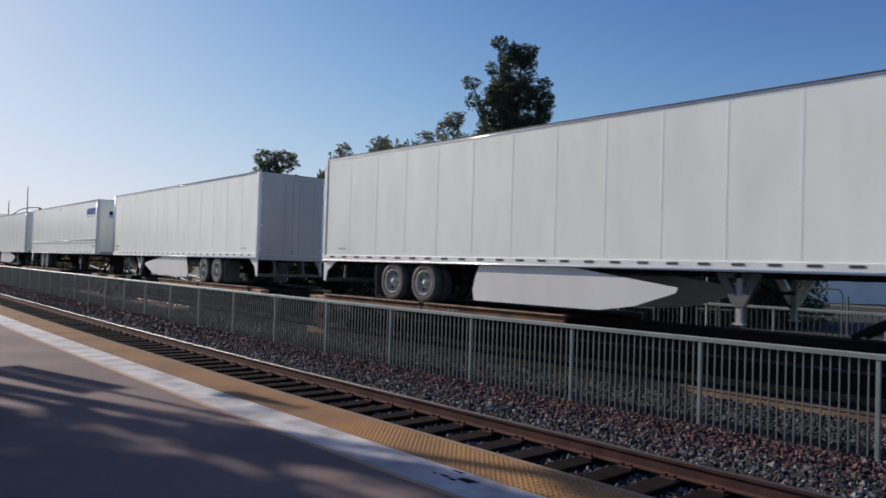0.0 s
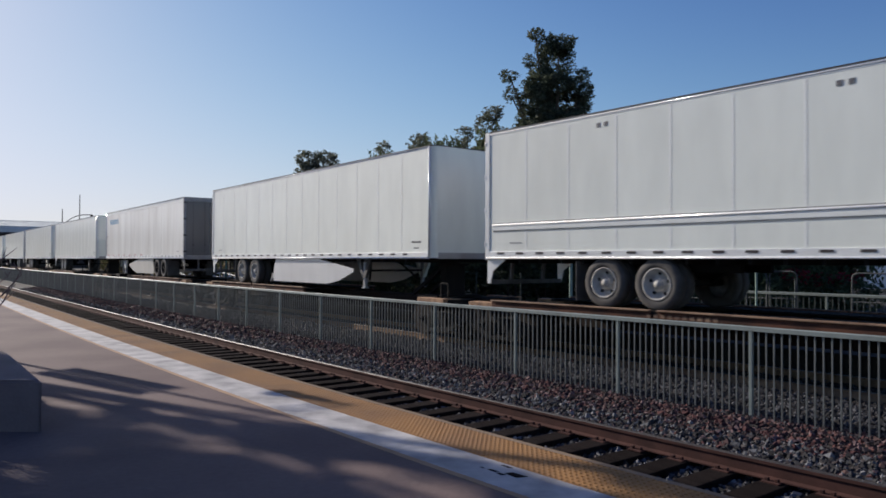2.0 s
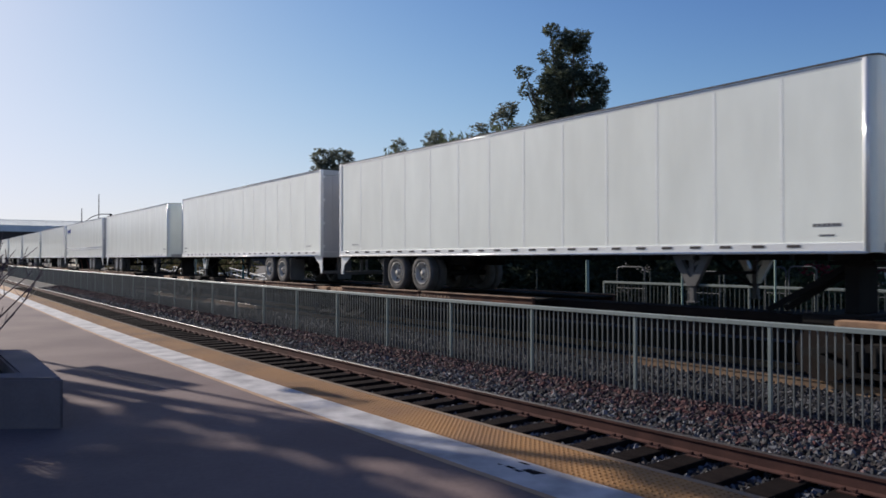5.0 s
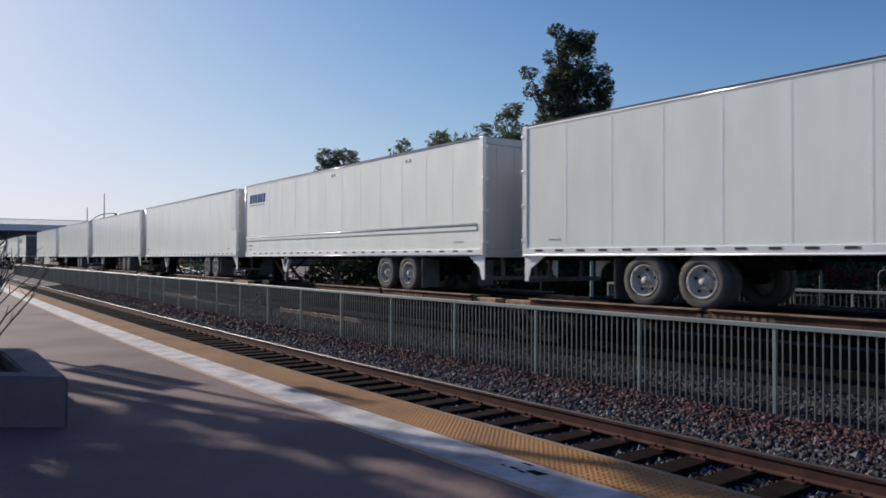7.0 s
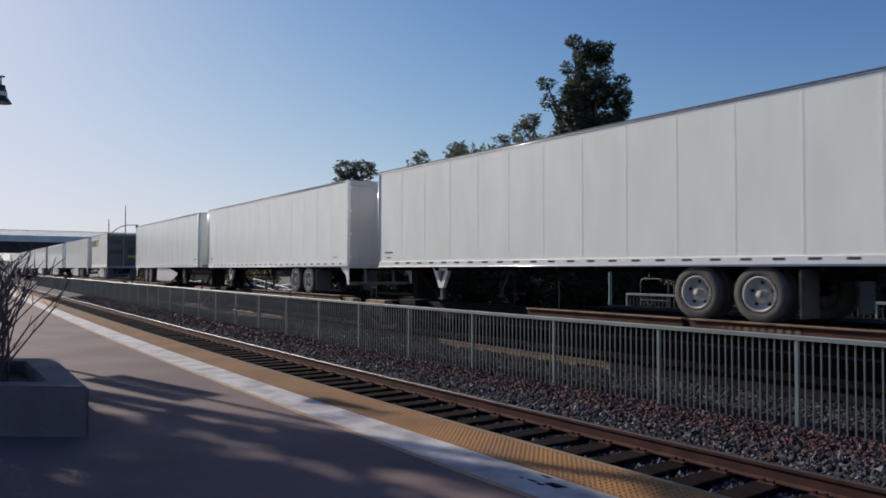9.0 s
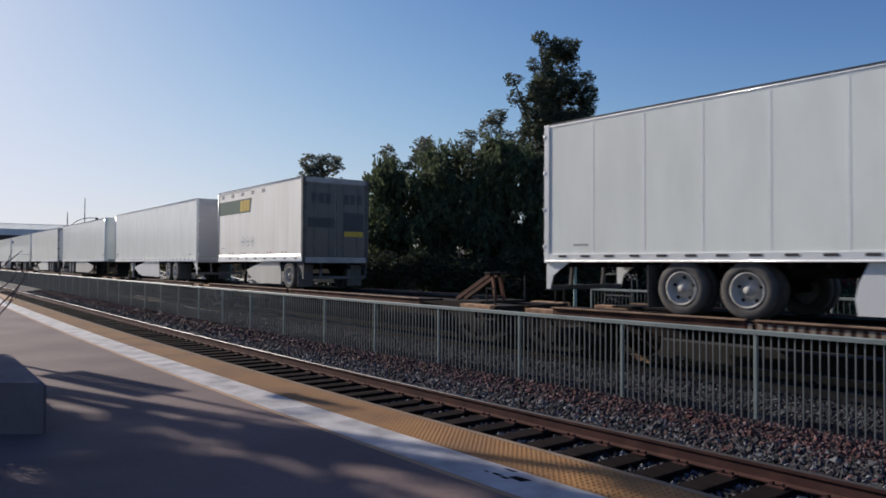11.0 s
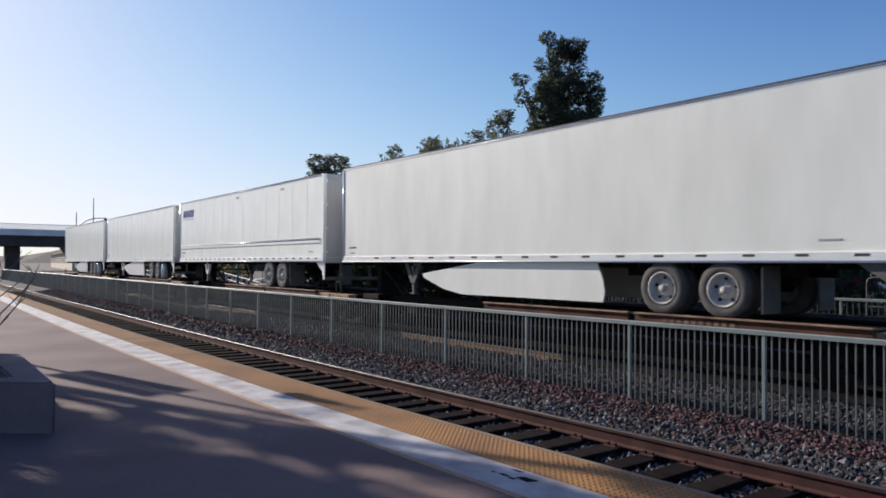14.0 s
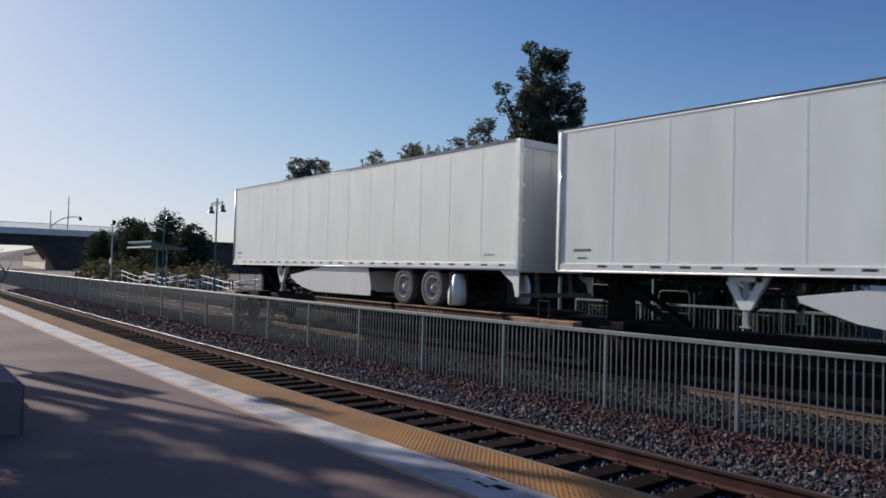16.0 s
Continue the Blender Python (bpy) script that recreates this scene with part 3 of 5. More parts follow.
def wheel_set(trailer, x, rim_paint, hub_z=0.5):
    """Twin tyres on both sides of one axle."""
    for side in (1, -1):
        y = side * 1.27
        bm = bmesh.new()
        for k in range(2):
            a, b = (y - side * 0.28 * k), (y - side * (0.26 + 0.28 * k))
            lo, hi = min(a, b), max(a, b)
            ring(bm, lo, hi, 0, 0, [(lo + 0.03, 0.30), (lo, 0.36), (lo + 0.01, 0.45), (lo + 0.035, 0.49), (lo + 0.06, 0.50), (hi - 0.06, 0.50), (hi - 0.035, 0.49), (hi - 0.01, 0.45), (hi, 0.36), (hi - 0.03, 0.30)], 28)
        wheel = part("wheel", bm, M_RUBBER, trailer, "black rubber twin tyres", True)
        wheel.location = (x, 0, hub_z)
        bm = bmesh.new()
        s = side
        ring(bm, 0, 0, 0, 0, [(y - s * 0.03, 0.305), (y - s * 0.005, 0.31), (y - s * 0.005, 0.285), (y - s * 0.10, 0.25), (y - s * 0.14, 0.16), (y - s * 0.07, 0.13), (y - s * 0.06, 0.02), (y - s * 0.25, 0.02), (y - s * 0.25, 0.305)], 24)
        part("rim", bm, rim_paint, wheel, "dusty steel rim", True)
        bm = bmesh.new()
        rod(bm, (0, y - s * 0.16, 0), (0, y - s * 0.02, 0), 0.085, 12, 0.07)
        rod(bm, (0, y - s * 0.16, 0), (0, y - s * 0.075, 0), 0.14, 14)
        part("hub", bm, rim_paint, wheel, "pale hub", True)
        bm = bmesh.new()
        rod(bm, (0, y - s * 0.08, 0), (0, y - s * 0.05, 0), 0.014, 6)
        nut = part("wheel_nut", bm, rim_paint, wheel)
        nut.location = (0.125, 0, 0)
        for i in range(1, 10):
            a = i * math.pi / 5
            again(nut, Matrix.Translation((0.125 * math.cos(a), 0, 0.125 * math.sin(a))), wheel)
        for i in range(5):
            a = i * math.pi * 0.4 + 0.3
            bm = bmesh.new()
            rod(bm, (0.205 * math.cos(a), y - s * 0.15, 0.205 * math.sin(a)), (0.205 * math.cos(a), y - s * 0.105, 0.205 * math.sin(a)), 0.032, 8)
            part("hand_hole", bm, M_DARK, wheel)
    bm = bmesh.new()
    rod(bm, (x, -1.2, hub_z), (x, 1.2, hub_z), 0.07, 8)
    part("axle", bm, M_DARK, trailer)


def build_trailer(label, length=16.15, paint=None, ribs=True, skirt=True, belt=False, tandem=(3.25, 4.5), gear=3.75, marks="", doors=None, rims=None, flap=None, fairing=False, folded=False, wide_top=0.0, skirt_paint=None, gear_paint=None, skirt_gap=1.7, tip=4.8, group="trailers on the train"):
    """A box trailer with its nose at +x; its wheels stand on z = 0."""
    paint = paint or M_WHITE
    t = empty("trailer", Matrix(), label, "trailer", group)
    h, w, z0, z1 = length / 2, 1.28, 0.975, 3.926
    # Box body with rounded front corners.
    r = 0.16
    pts = [(-h, -w), (h - r, -w)] + [(h - r + r * math.sin(a), -w + r - r * math.cos(a)) for a in (0.4, 0.8, 1.2)] + [(h, -w + r)]
    pts += [(x, -y) for x, y in pts[::-1]]
    bm = bmesh.new()
    prism_z(bm, pts, z0 + 0.02, z1 - 0.018)
    body = part("body", bm, paint, t)
    bm = bmesh.new()
    grow = [(x * (1 + 0.012 / h), y * 1.012) for x, y in pts]
    prism_z(bm, grow, z1 - 0.02, z1 + 0.004)
    part("roof", bm, M_TOPEDGE, t, "dark roof edge")
    for s in (1, -1):
        y0, y1 = sorted((s * w, s * (w + 0.018)))
        bm = bmesh.new()
        ya, yb = sorted((s * w, s * (w + 0.004)))
        cbox(bm, -h, h - r, ya, yb, z1 - (wide_top or 0.09), z1 - 0.021, 0.002)
        part("top_rail", bm, M_SEAM if wide_top else M_RAILALU, t, "bright aluminium top rail")
        bm = bmesh.new()
        cbox(bm, -h, h - r, y0, y1 + (0.006 if s > 0 else 0), z0, z0 + 0.17, 0.006)
        part("bottom_rail", bm, M_RAILALU, t, "pale aluminium bottom rail")
        bm = bmesh.new()
        half_round(bm, -h, h - r, s * (w + 0.012), z0 + 0.02, 0.022, s, 6)
        part("bottom_lip", bm, M_CHROME, t, "polished lip under the side", True)
        bm = bmesh.new()
        half_round(bm, -h, h - r, s * (w + 0.004), z1 - 0.05, 0.012, s, 6)
        part("top_lip", bm, M_CHROME, t, "polished upper edge", True)
        # Rounded post at the front corner.
        bm = bmesh.new()
        rod(bm, (h - r - 0.02, s * (w - 0.012), z0 + 0.02), (h - r - 0.02, s * (w - 0.012), z1 - 0.04), 0.045, 14)
        part("corner_post", bm, paint if marks == "band" else M_CHROME, t, "rounded corner post", True)
        # Tape along the bottom rail.
        bm = bmesh.new()
        yy = s * (w + 0.026)
        box(bm, -0.11, 0.11, min(yy, yy - s * 0.006), max(yy, yy - s * 0.006), z0 + 0.1, z0 + 0.145)
        patch = part("reflector", bm, M_TAPE, t, "dark reflective patch")
        patch.location = (-h + 0.47, 0, 0)
        pitch = 0.60 if ribs else 0.9
        for i in range(1, int((length - 1.0) / pitch)):
            again(patch, Matrix.Translation((-h + 0.47 + i * pitch, 0, 0)), t)
        if ribs:
            bm = bmesh.new()
            yy0, yy1 = sorted((s * w, s * (w + 0.0025)))
            cbox(bm, -0.03, 0.03, yy0, yy1, z0 + 0.18, z1 - 0.1, 0.0015)
            seam = part("panel_joint", bm, M_SEAM if paint is M_WHITE else paint, t)
            n = int((length - 0.6) / 1.22)
            seam.location = (-h + 1.25, 0, 0)
            for i in range(1, n):
                again(seam, Matrix.Translation((-h + 1.25 + i * 1.22, 0, 0)), t)
        if belt:
            bm = bmesh.new()
            cbox(bm, -h + 0.2, h - 0.3, min(s * w, s * (w + 0.022)), max(s * w, s * (w + 0.022)), z0 + 0.645, z0 + 0.80, 0.008)
            rail = part("rub_rail", bm, M_SEAM, t, "raised white rub rail")
            bm = bmesh.new()
            half_round(bm, -h + 0.2, h - 0.3, s * (w + 0.02), z0 + 0.775, 0.022, s, 8)
            part("bead", bm, M_CHROME, rail, "polished bead along the rub rail", True)
            for zz in (0.622, 0.805):
                bm = bmesh.new()
                box(bm, -h + 0.2, h - 0.3, min(s * w, s * (w + 0.012)), max(s * w, s * (w + 0.012)), z0 + zz, z0 + zz + 0.018)
                part("groove", bm, M_DOORFRAME, rail, "dark groove beside the rub rail")
    # Front end.
    bm = bmesh.new()
    cbox(bm, h - 0.05, h + 0.012, -w + r, w - r, z0, z0 + 0.16, 0.006)
    part("front_sill", bm, M_DOORFRAME, t)
    bm = bmesh.new()
    cbox(bm, h - 0.01, h + 0.03, -0.045, 0.045, z0, z0 + 0.07, 0.008)
    sock = part("connector", bm, M_DARK, t, "dark air or cable socket")
    sock.location = (0, 0.62, 0.72)
    for yy, zz in ((0.86, 0.46), (0.95, 0.28), (0.80, 0.27), (0.5, 0.10)):
        again(sock, Matrix.Translation((0, yy, zz)), t)
    # Rear frame, doors, locking bars and hinges.
    bm = bmesh.new()
    cbox(bm, -h - 0.05, -h + 0.06, -w + 0.09, w - 0.09, z1 - 0.19, z1 - 0.012, 0.008)
    part("door_header", bm, M_DOORSHADE if paint is M_WHITE else M_DOORFRAME, t, "grey door header")
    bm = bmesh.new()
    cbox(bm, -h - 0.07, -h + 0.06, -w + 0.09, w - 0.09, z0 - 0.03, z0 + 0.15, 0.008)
    part("door_sill", bm, M_DOORSHADE if paint is M_WHITE else M_DOORFRAME, t, "grey door sill")
    for s in (1, -1):
        bm = bmesh.new()
        y0, y1 = sorted((s * (w - 0.09), s * (w + 0.02)))
        cbox(bm, -h - 0.05, -h + 0.09, y0, y1, z0 - 0.02, z1 - 0.01, 0.008)
        part("rear_post", bm, M_RAILALU if paint is M_WHITE else M_FLAP if doors is M_DOORDARK else M_DOORFRAME, t, "bright rear door frame")
    for s in (1, -1):
        bm = bmesh.new()
        y0, y1 = sorted((s * 0.012, s * (w - 0.1)))
        cbox(bm, -h - 0.03, -h + 0.02, y0, y1, z0 + 0.16, z1 - 0.2, 0.006)
        door = part("rear_door", bm, doors or (M_DOORSHADE if paint is M_WHITE else paint), t)
        for yy in (0.28, 0.85):
            bm = bmesh.new()
            rod(bm, (-h - 0.032, s * yy, z0 + 0.1), (-h - 0.032, s * yy, z1 - 0.16), 0.009, 8)
            cbox(bm, -h - 0.046, -h - 0.028, s * yy - 0.05, s * yy + 0.05, z0 + 0.62, z0 + 0.72, 0.006)
            part("locking_bar", bm, M_DOORSHADE if paint is M_WHITE else M_FLAP, door)
        bm = bmesh.new()
        y0, y1 = sorted((s * (w - 0.14), s * (w + 0.035)))
        cbox(bm, -h - 0.075, -h - 0.01, y0, y1, 0, 0.085, 0.02)
        hinge = part("hinge", bm, M_RAILALU if paint is M_WHITE else M_FLAP, door)
        hinge.location = (0, 0, z0 + 0.3)
        for i in range(1, 4):
            again(hinge, Matrix.Translation((0, 0, z0 + 0.3 + i * (z1 - z0 - 0.6) / 3)), door)
    bm = bmesh.new()
    for yy in (-0.55, 0.55):
        beam(bm, (-h + 0.12, yy, z0), (-h + 0.06, yy, 0.45), 0.09, 0.06)
    beam(bm, (-h + 0.05, -1.2, 0.43), (-h + 0.05, 1.2, 0.43), 0.1, 0.1)
    guard = part("rear_guard", bm, M_FLAP, t, "dull grey steel rear guard")
    for s in (1, -1):
        bm = bmesh.new()
        y0, y1 = sorted((s * 1.21, s * 1.24))
        prism(bm, [(-h + 0.58, z0), (-h + 0.50, z0 - 0.06), (-h + 0.16, z0 - 0.28), (-h + 0.07, 0.40), (-h - 0.03, 0.40), (-h - 0.03, z0)], y0, y1)
        part("bracket", bm, M_FLAP if paint is not M_WHITE else M_RAILALU, guard, "pale triangular bracket")
    for s in (1, -1):
        bm = bmesh.new()
        cbox(bm, -h - 0.06, -h - 0.02, s * 0.95 - 0.12, s * 0.95 + 0.12, z0 - 0.0, z0 + 0.08, 0.01)
        part("tail_lamp", bm, M_RED, t, "red tail lamp")
    # Underframe.
    bm = bmesh.new()
    box(bm, -0.03, 0.03, -1.22, 1.22, z0 - 0.10, z0 + 0.03)
    member = part("cross_member", bm, M_DARK, t)
    member.location = (-h + 0.4, 0, 0)
    for i in range(1, int(length / 0.6)):
        again(member, Matrix.Translation((-h + 0.4 + i * 0.6, 0, 0)), t)
    bm = bmesh.new()
    ax = [-h + q for q in tandem]
    for s in (1, -1):
        box(bm, ax[0] - 1.1, ax[-1] + 1.3, s * 0.55 - 0.06, s * 0.55 + 0.06, 0.72, z0 - 0.08)
    for a in ax:
        for s in (1, -1):
            prism(bm, [(a - 0.45, 0.78), (a + 0.45, 0.78), (a + 0.12, 0.5), (a - 0.12, 0.5)], s * 0.55 - 0.08, s * 0.55 + 0.08)
    part("bogie_frame", bm, M_DARK, t)
    for a in ax:
        wheel_set(t, a, rims or M_RIM)
    for s in (1, -1):
        bm = bmesh.new()
        y0, y1 = sorted((s * 0.68, s * 1.26))
        box(bm, ax[0] - 0.72, ax[0] - 0.705, y0, y1, 0.12, z0 - 0.05)
        part("mud_flap", bm, flap or M_FLAP, t, "dusty mud flap")
        if fairing:
            bm = bmesh.new()
            y0, y1 = sorted((s * 0.98, s * 1.24))
            prism(bm, [(ax[0] - 0.60, 0.10), (ax[0] - 0.63, 0.42), (ax[0] - 0.70, 0.70), (ax[0] - 0.82, 0.88), (ax[0] - 0.93, 0.86), (ax[0] - 1.02, 0.66), (ax[0] - 1.05, 0.38), (ax[0] - 1.02, 0.10)], y0, y1)
            bmesh.ops.bevel(bm, geom=bm.edges[:], offset=0.03, segments=2, affect="EDGES")
            part("tyre_fairing", bm, M_RAILALU, t, "bright rounded fairing behind the tyres", True)
        # Landing gear: tapered bracket, leg and foot.
        g = h - gear
        bm = bmesh.new()
        y0, y1 = sorted((s * 1.02, s * 1.12))
        for e in (1, -1):
            prism(bm, [(g + e * 0.40, z0 - 0.02), (g + e * 0.24, z0 - 0.02), (g + e * 0.03, 0.56), (g, 0.56), (g, 0.40), (g + e * 0.09, 0.40)][::e], y0, y1)
        prism(bm, [(g - 0.26, z0 - 0.10), (g + 0.26, z0 - 0.10), (g + 0.29, z0 - 0.02), (g - 0.29, z0 - 0.02)], y0 + 0.004, y1 - 0.004)
        beam(bm, (g - 0.1, (y0 + y1) / 2, 0.66), (g + 0.2, (y0 + y1) / 2, z0 - 0.08), 0.03, 0.05)
        # White trailers: the s < 0 bracket gets dark grey in place of underside shade.
        gearp = part("landing_gear", bm, gear_paint or (M_FLAP if s < 0 else M_WHITE if paint is M_WHITE else paint), t, "open triangular landing gear bracket")
        bm = bmesh.new()
        cbox(bm, g - 0.05, g + 0.05, s * 1.05 - 0.05, s * 1.05 + 0.05, 0.12, z0, 0.01)
        cbox(bm, g - 0.09, g + 0.09, s * 1.05 - 0.08, s * 1.05 + 0.08, 0.09, 0.125, 0.01)
        part("leg", bm, gear_paint or (M_DOORFRAME if skirt else M_FLAP), gearp, "leg with a flat foot")
        if skirt:
            bm = bmesh.new()
            x0, x1 = ax[-1] + skirt_gap, h - tip
            lo = 0.17
            top = z0 - 0.005
            k = min(1.0, (x1 - x0) / 5.0)
            pts = [(x0 + 0.18, top), (x1 - 2.3 * k, top), (x1, top - 0.30), (x1 - 0.04, top - 0.40), (x1 - 0.9 * k, lo + 0.12), (x1 - 1.7 * k, lo), (x0 + 0.02, lo), (x0 - 0.02, lo + 0.25), (x0 + 0.04, top - 0.3)]
            y0, y1 = sorted((s * 1.20, s * 1.225))
            prism(bm, pts, y0, y1)
            part("side_skirt", bm, skirt_paint or (M_SKIRT if paint is M_WHITE else paint), t, "smooth pale side skirt")
    bm = bmesh.new()
    g = h - gear
    beam(bm, (g, -1.0, 0.62), (g, 1.0, 0.62), 0.06, 0.06)
    beam(bm, (g, 0.9, 0.35), (g - 0.55, 0.5, z0 - 0.08), 0.05, 0.05)
    beam(bm, (g, -0.9, 0.35), (g - 0.55, -0.5, z0 - 0.08), 0.05, 0.05)
    part("gear_brace", bm, M_DARK, t)
    bm = bmesh.new()
    rod(bm, (h - 0.95, 0, z0 - 0.12), (h - 0.95, 0, z0 - 0.04), 0.3, 16)
    part("king_pin_plate", bm, M_DARK, t)
    # Markings, as plain shapes.
    for s in (1, -1):
        y = s * (w + 0.0012)
        bm = bmesh.new()
        if marks in ("band", "faded"):
            slanted_bars(bm, h - 0.85, z0 + 0.56, 0.22, 0.022, 5, y, 1, 0.25, 0)
        else:
            slanted_bars(bm, h - 0.98, z0 + 0.42, 0.44, 0.05, 6, y, 1, 0.18, 0)
            slanted_bars(bm, h - 0.88, z0 + 0.27, 0.24, 0.03, 4, y, 1, 0.2, 0)
        part("small_marking", bm, M_GREYMARK, t, "small grey stencilled number as bars")
        if length > 10:
            bm = bmesh.new()
            slanted_bars(bm, -h + 0.75, z0 + 0.34, 0.38, 0.035, 6, y, 1, 0.2, 0)
            part("small_marking", bm, M_DOORFRAME, t, "small grey stencilled number as bars")
        if marks == "blue":
            bm = bmesh.new()
            slanted_bars(bm, h - 2.24, z1 - 0.77, 1.70, 0.35, 6, y, 1 if s < 0 else -1, 0.24, 0.22)
            prism(bm, [(h - 2.26, z1 - 0.87), (h - 0.56, z1 - 0.87), (h - 0.56, z1 - 0.85), (h - 2.26, z1 - 0.85)], y, y + s * 0.004)
            part("lettering", bm, M_BLUE, t, "blue slanted letter blocks over a thin line")
        if marks == "blue":
            for xc in (h - 8.2, h - 12.8):
                for q in (-0.09, 0.09):
                    bm = bmesh.new()
                    cbox(bm, xc + q - 0.045, xc + q + 0.045, min(y, y + s * 0.006), max(y, y + s * 0.006), z1 - 0.31, z1 - 0.22, 0.002)
                    part("vent", bm, M_GREYMARK, t, "small dark vent plate")
        if marks == "faded":
            bm = bmesh.new()
            slanted_bars(bm, h - 3.3, z1 - 0.80, 2.2, 0.30, 8, y, 1, 0.36, 0.08)
            part("lettering", bm, M_FADEDBLUE, t, "faded blue letter blocks")
            bm = bmesh.new()
            slanted_bars(bm, h - 0.62, z1 - 2.10, 0.26, 0.045, 5, y, 1, 0.25, 0)
            part("unit_mark", bm, M_DOORFRAME, t, "small grey stencilled line as bars")
            letters("size_mark", "53'", 0.22, M_GREYMARK, t, pose(h - 0.42 + s * 0.14, y + s * 0.001, z1 - 1.64, 90, 0, 180 if s > 0 else 0), "dark stencilled 53 foot mark")
            for i in range(7):
                bm = bmesh.new()
                xc = h - 0.95 - i * 1.3
                yy0, yy1 = sorted((s * (w + 0.025), s * (w + 0.031)))
                box(bm, xc - 0.15, xc + 0.15, yy0, yy1, z0 + 0.185, z0 + 0.235)
                part("red_reflector", bm, M_RED, t, "red reflective strip")
        if marks == "band":
            x0, x1 = h - 3.72, h - 0.12
            bm = bmesh.new()
            prism(bm, [(x0, z1 - 0.99), (x1, z1 - 0.99), (x1, z1 - 0.43), (x0 - 0.14, z1 - 0.43)], y, y + s * 0.004)
            part("band", bm, M_GREENBAND, t, "dark green slanted band")
            bm = bmesh.new()
            slanted_bars(bm, x0 + 0.12, z1 - 0.93, 1.0, 0.44, 3, y + s * 0.004, -1, 0.1, 0.15)
            part("band_mark", bm, M_YELLOW, t, "bold yellow blocks on the band")
            bm = bmesh.new()
            prism(bm, [(x0 - 0.1, z1 - 0.13), (x1, z1 - 0.13), (x1, z1 - 0.105), (x0 - 0.1, z1 - 0.105)], y, y + s * 0.003)
            part("rivet_line", bm, M_DOORFRAME, t, "grey line of rivets under the roof edge")
            for i, xc in enumerate((h - 2.97, h - 3.5, h - 3.99)):
                bm = bmesh.new()
                prism(bm, [(xc - 0.165, z0 + 0.80), (xc, z0 + 0.60), (xc + 0.165, z0 + 0.80), (xc, z0 + 1.0)], y, y + s * 0.003)
                holder = part("placard_holder", bm, (M_SEAM, M_SEAM, M_CREAM)[i], t, "diamond-shaped metal placard holder")
                bm = bmesh.new()
                rim = [(xc - 0.165, z0 + 0.80), (xc, z0 + 0.60), (xc + 0.165, z0 + 0.80), (xc, z0 + 1.0)]
                for k, (xa, za) in enumerate(rim):
                    xb, zb = rim[(k + 1) % 4]
                    beam(bm, (xa, y + s * 0.003, za), (xb, y + s * 0.003, zb), 0.004, 0.016)
                beam(bm, (xc - 0.09, y + s * 0.003, z0 + 0.80), (xc + 0.09, y + s * 0.003, z0 + 0.80), 0.004, 0.05)
                part("rim", bm, M_DOORFRAME, holder, "grey rim and clip")
            for xc in (h - 0.7, h - 1.83, h - 2.89, h - 3.95, h - 5.0):
                bm = bmesh.new()
                cbox(bm, xc - 0.15, xc + 0.15, min(y, y + s * 0.003), max(y, y + s * 0.003), z1 - 0.30, z1 - 0.17, 0.001)
                vent = part("vent", bm, M_FLAP, t, "small grey framed side vent")
                bm = bmesh.new()
                box(bm, xc - 0.11, xc + 0.11, min(y + s * 0.003, y + s * 0.0045), max(y + s * 0.003, y + s * 0.0045), z1 - 0.27, z1 - 0.20)
                part("vent_grille", bm, M_DOORFRAME, vent)
            for k in range(6):
                for q in (0.25, 0.55):
                    bm = bmesh.new()
                    xc = h - q - 1.3 * k
                    box(bm, xc - 0.06, xc + 0.06, min(y, y + s * 0.002), max(y, y + s * 0.002), z0 + 0.33, z0 + 0.365)
                    part("red_reflector", bm, M_RED, t, "red reflective strip")
            for zz in (0.20, 0.235, 0.27):
                bm = bmesh.new()
                half_round(bm, -h + 0.1, h - 0.2, s * w, z0 + zz, 0.012, s, 5)
                part("ribbed_rail", bm, M_RAILALU, t, "ribbed aluminium lower rail")
        if folded:
            bm = bmesh.new()
            y0, y1 = sorted((s * w, s * (w + 0.03)))
            cbox(bm, -h + 0.02, -h + 0.62, y0, y1, z1 - 1.78, z1 - 0.1, 0.008)
            part("cover_panel", bm, M_SKIRT, t, "bright cover panel at the rear corner")
    if marks == "blue":
        bm = bmesh.new()
        for i in range(6):
            y = -0.72 + i * 0.25
            pts = [(y, z1 - 0.82), (y + 0.2, z1 - 0.82), (y + 0.2, z1 - 0.6), (y, z1 - 0.6)]
            v = [bm.verts.new((h + 0.006, a, b)) for a, b in pts]
            bm.faces.new(v)
        box(bm, h - 0.002, h + 0.006, -0.74, 0.76, z1 - 0.92, z1 - 0.88)
        part("front_lettering", bm, M_BLUE, t, "small blue letter blocks on the nose")
    if marks == "crest":
        bm = bmesh.new()
        bmesh.ops.create_cone(bm, cap_ends=True, segments=16, radius1=0.13, radius2=0.13, depth=0.012, matrix=pose(h + 0.002, 0.2, z1 - 0.42, 0, 90, 0))
        for i, (ww, zz) in enumerate(((0.9, 0.72), (1.1, 0.86), (0.7, 1.0), (0.95, 1.14))):
            for k in range(6):
                a = -ww / 2 + k * ww / 6 + 0.2
                box(bm, h - 0.002, h + 0.007, a, a + ww / 6 * 0.8, z1 - zz - 0.08, z1 - zz)
        part("front_lettering", bm, M_GREYMARK, t, "round dark crest over rows of small letter bars")
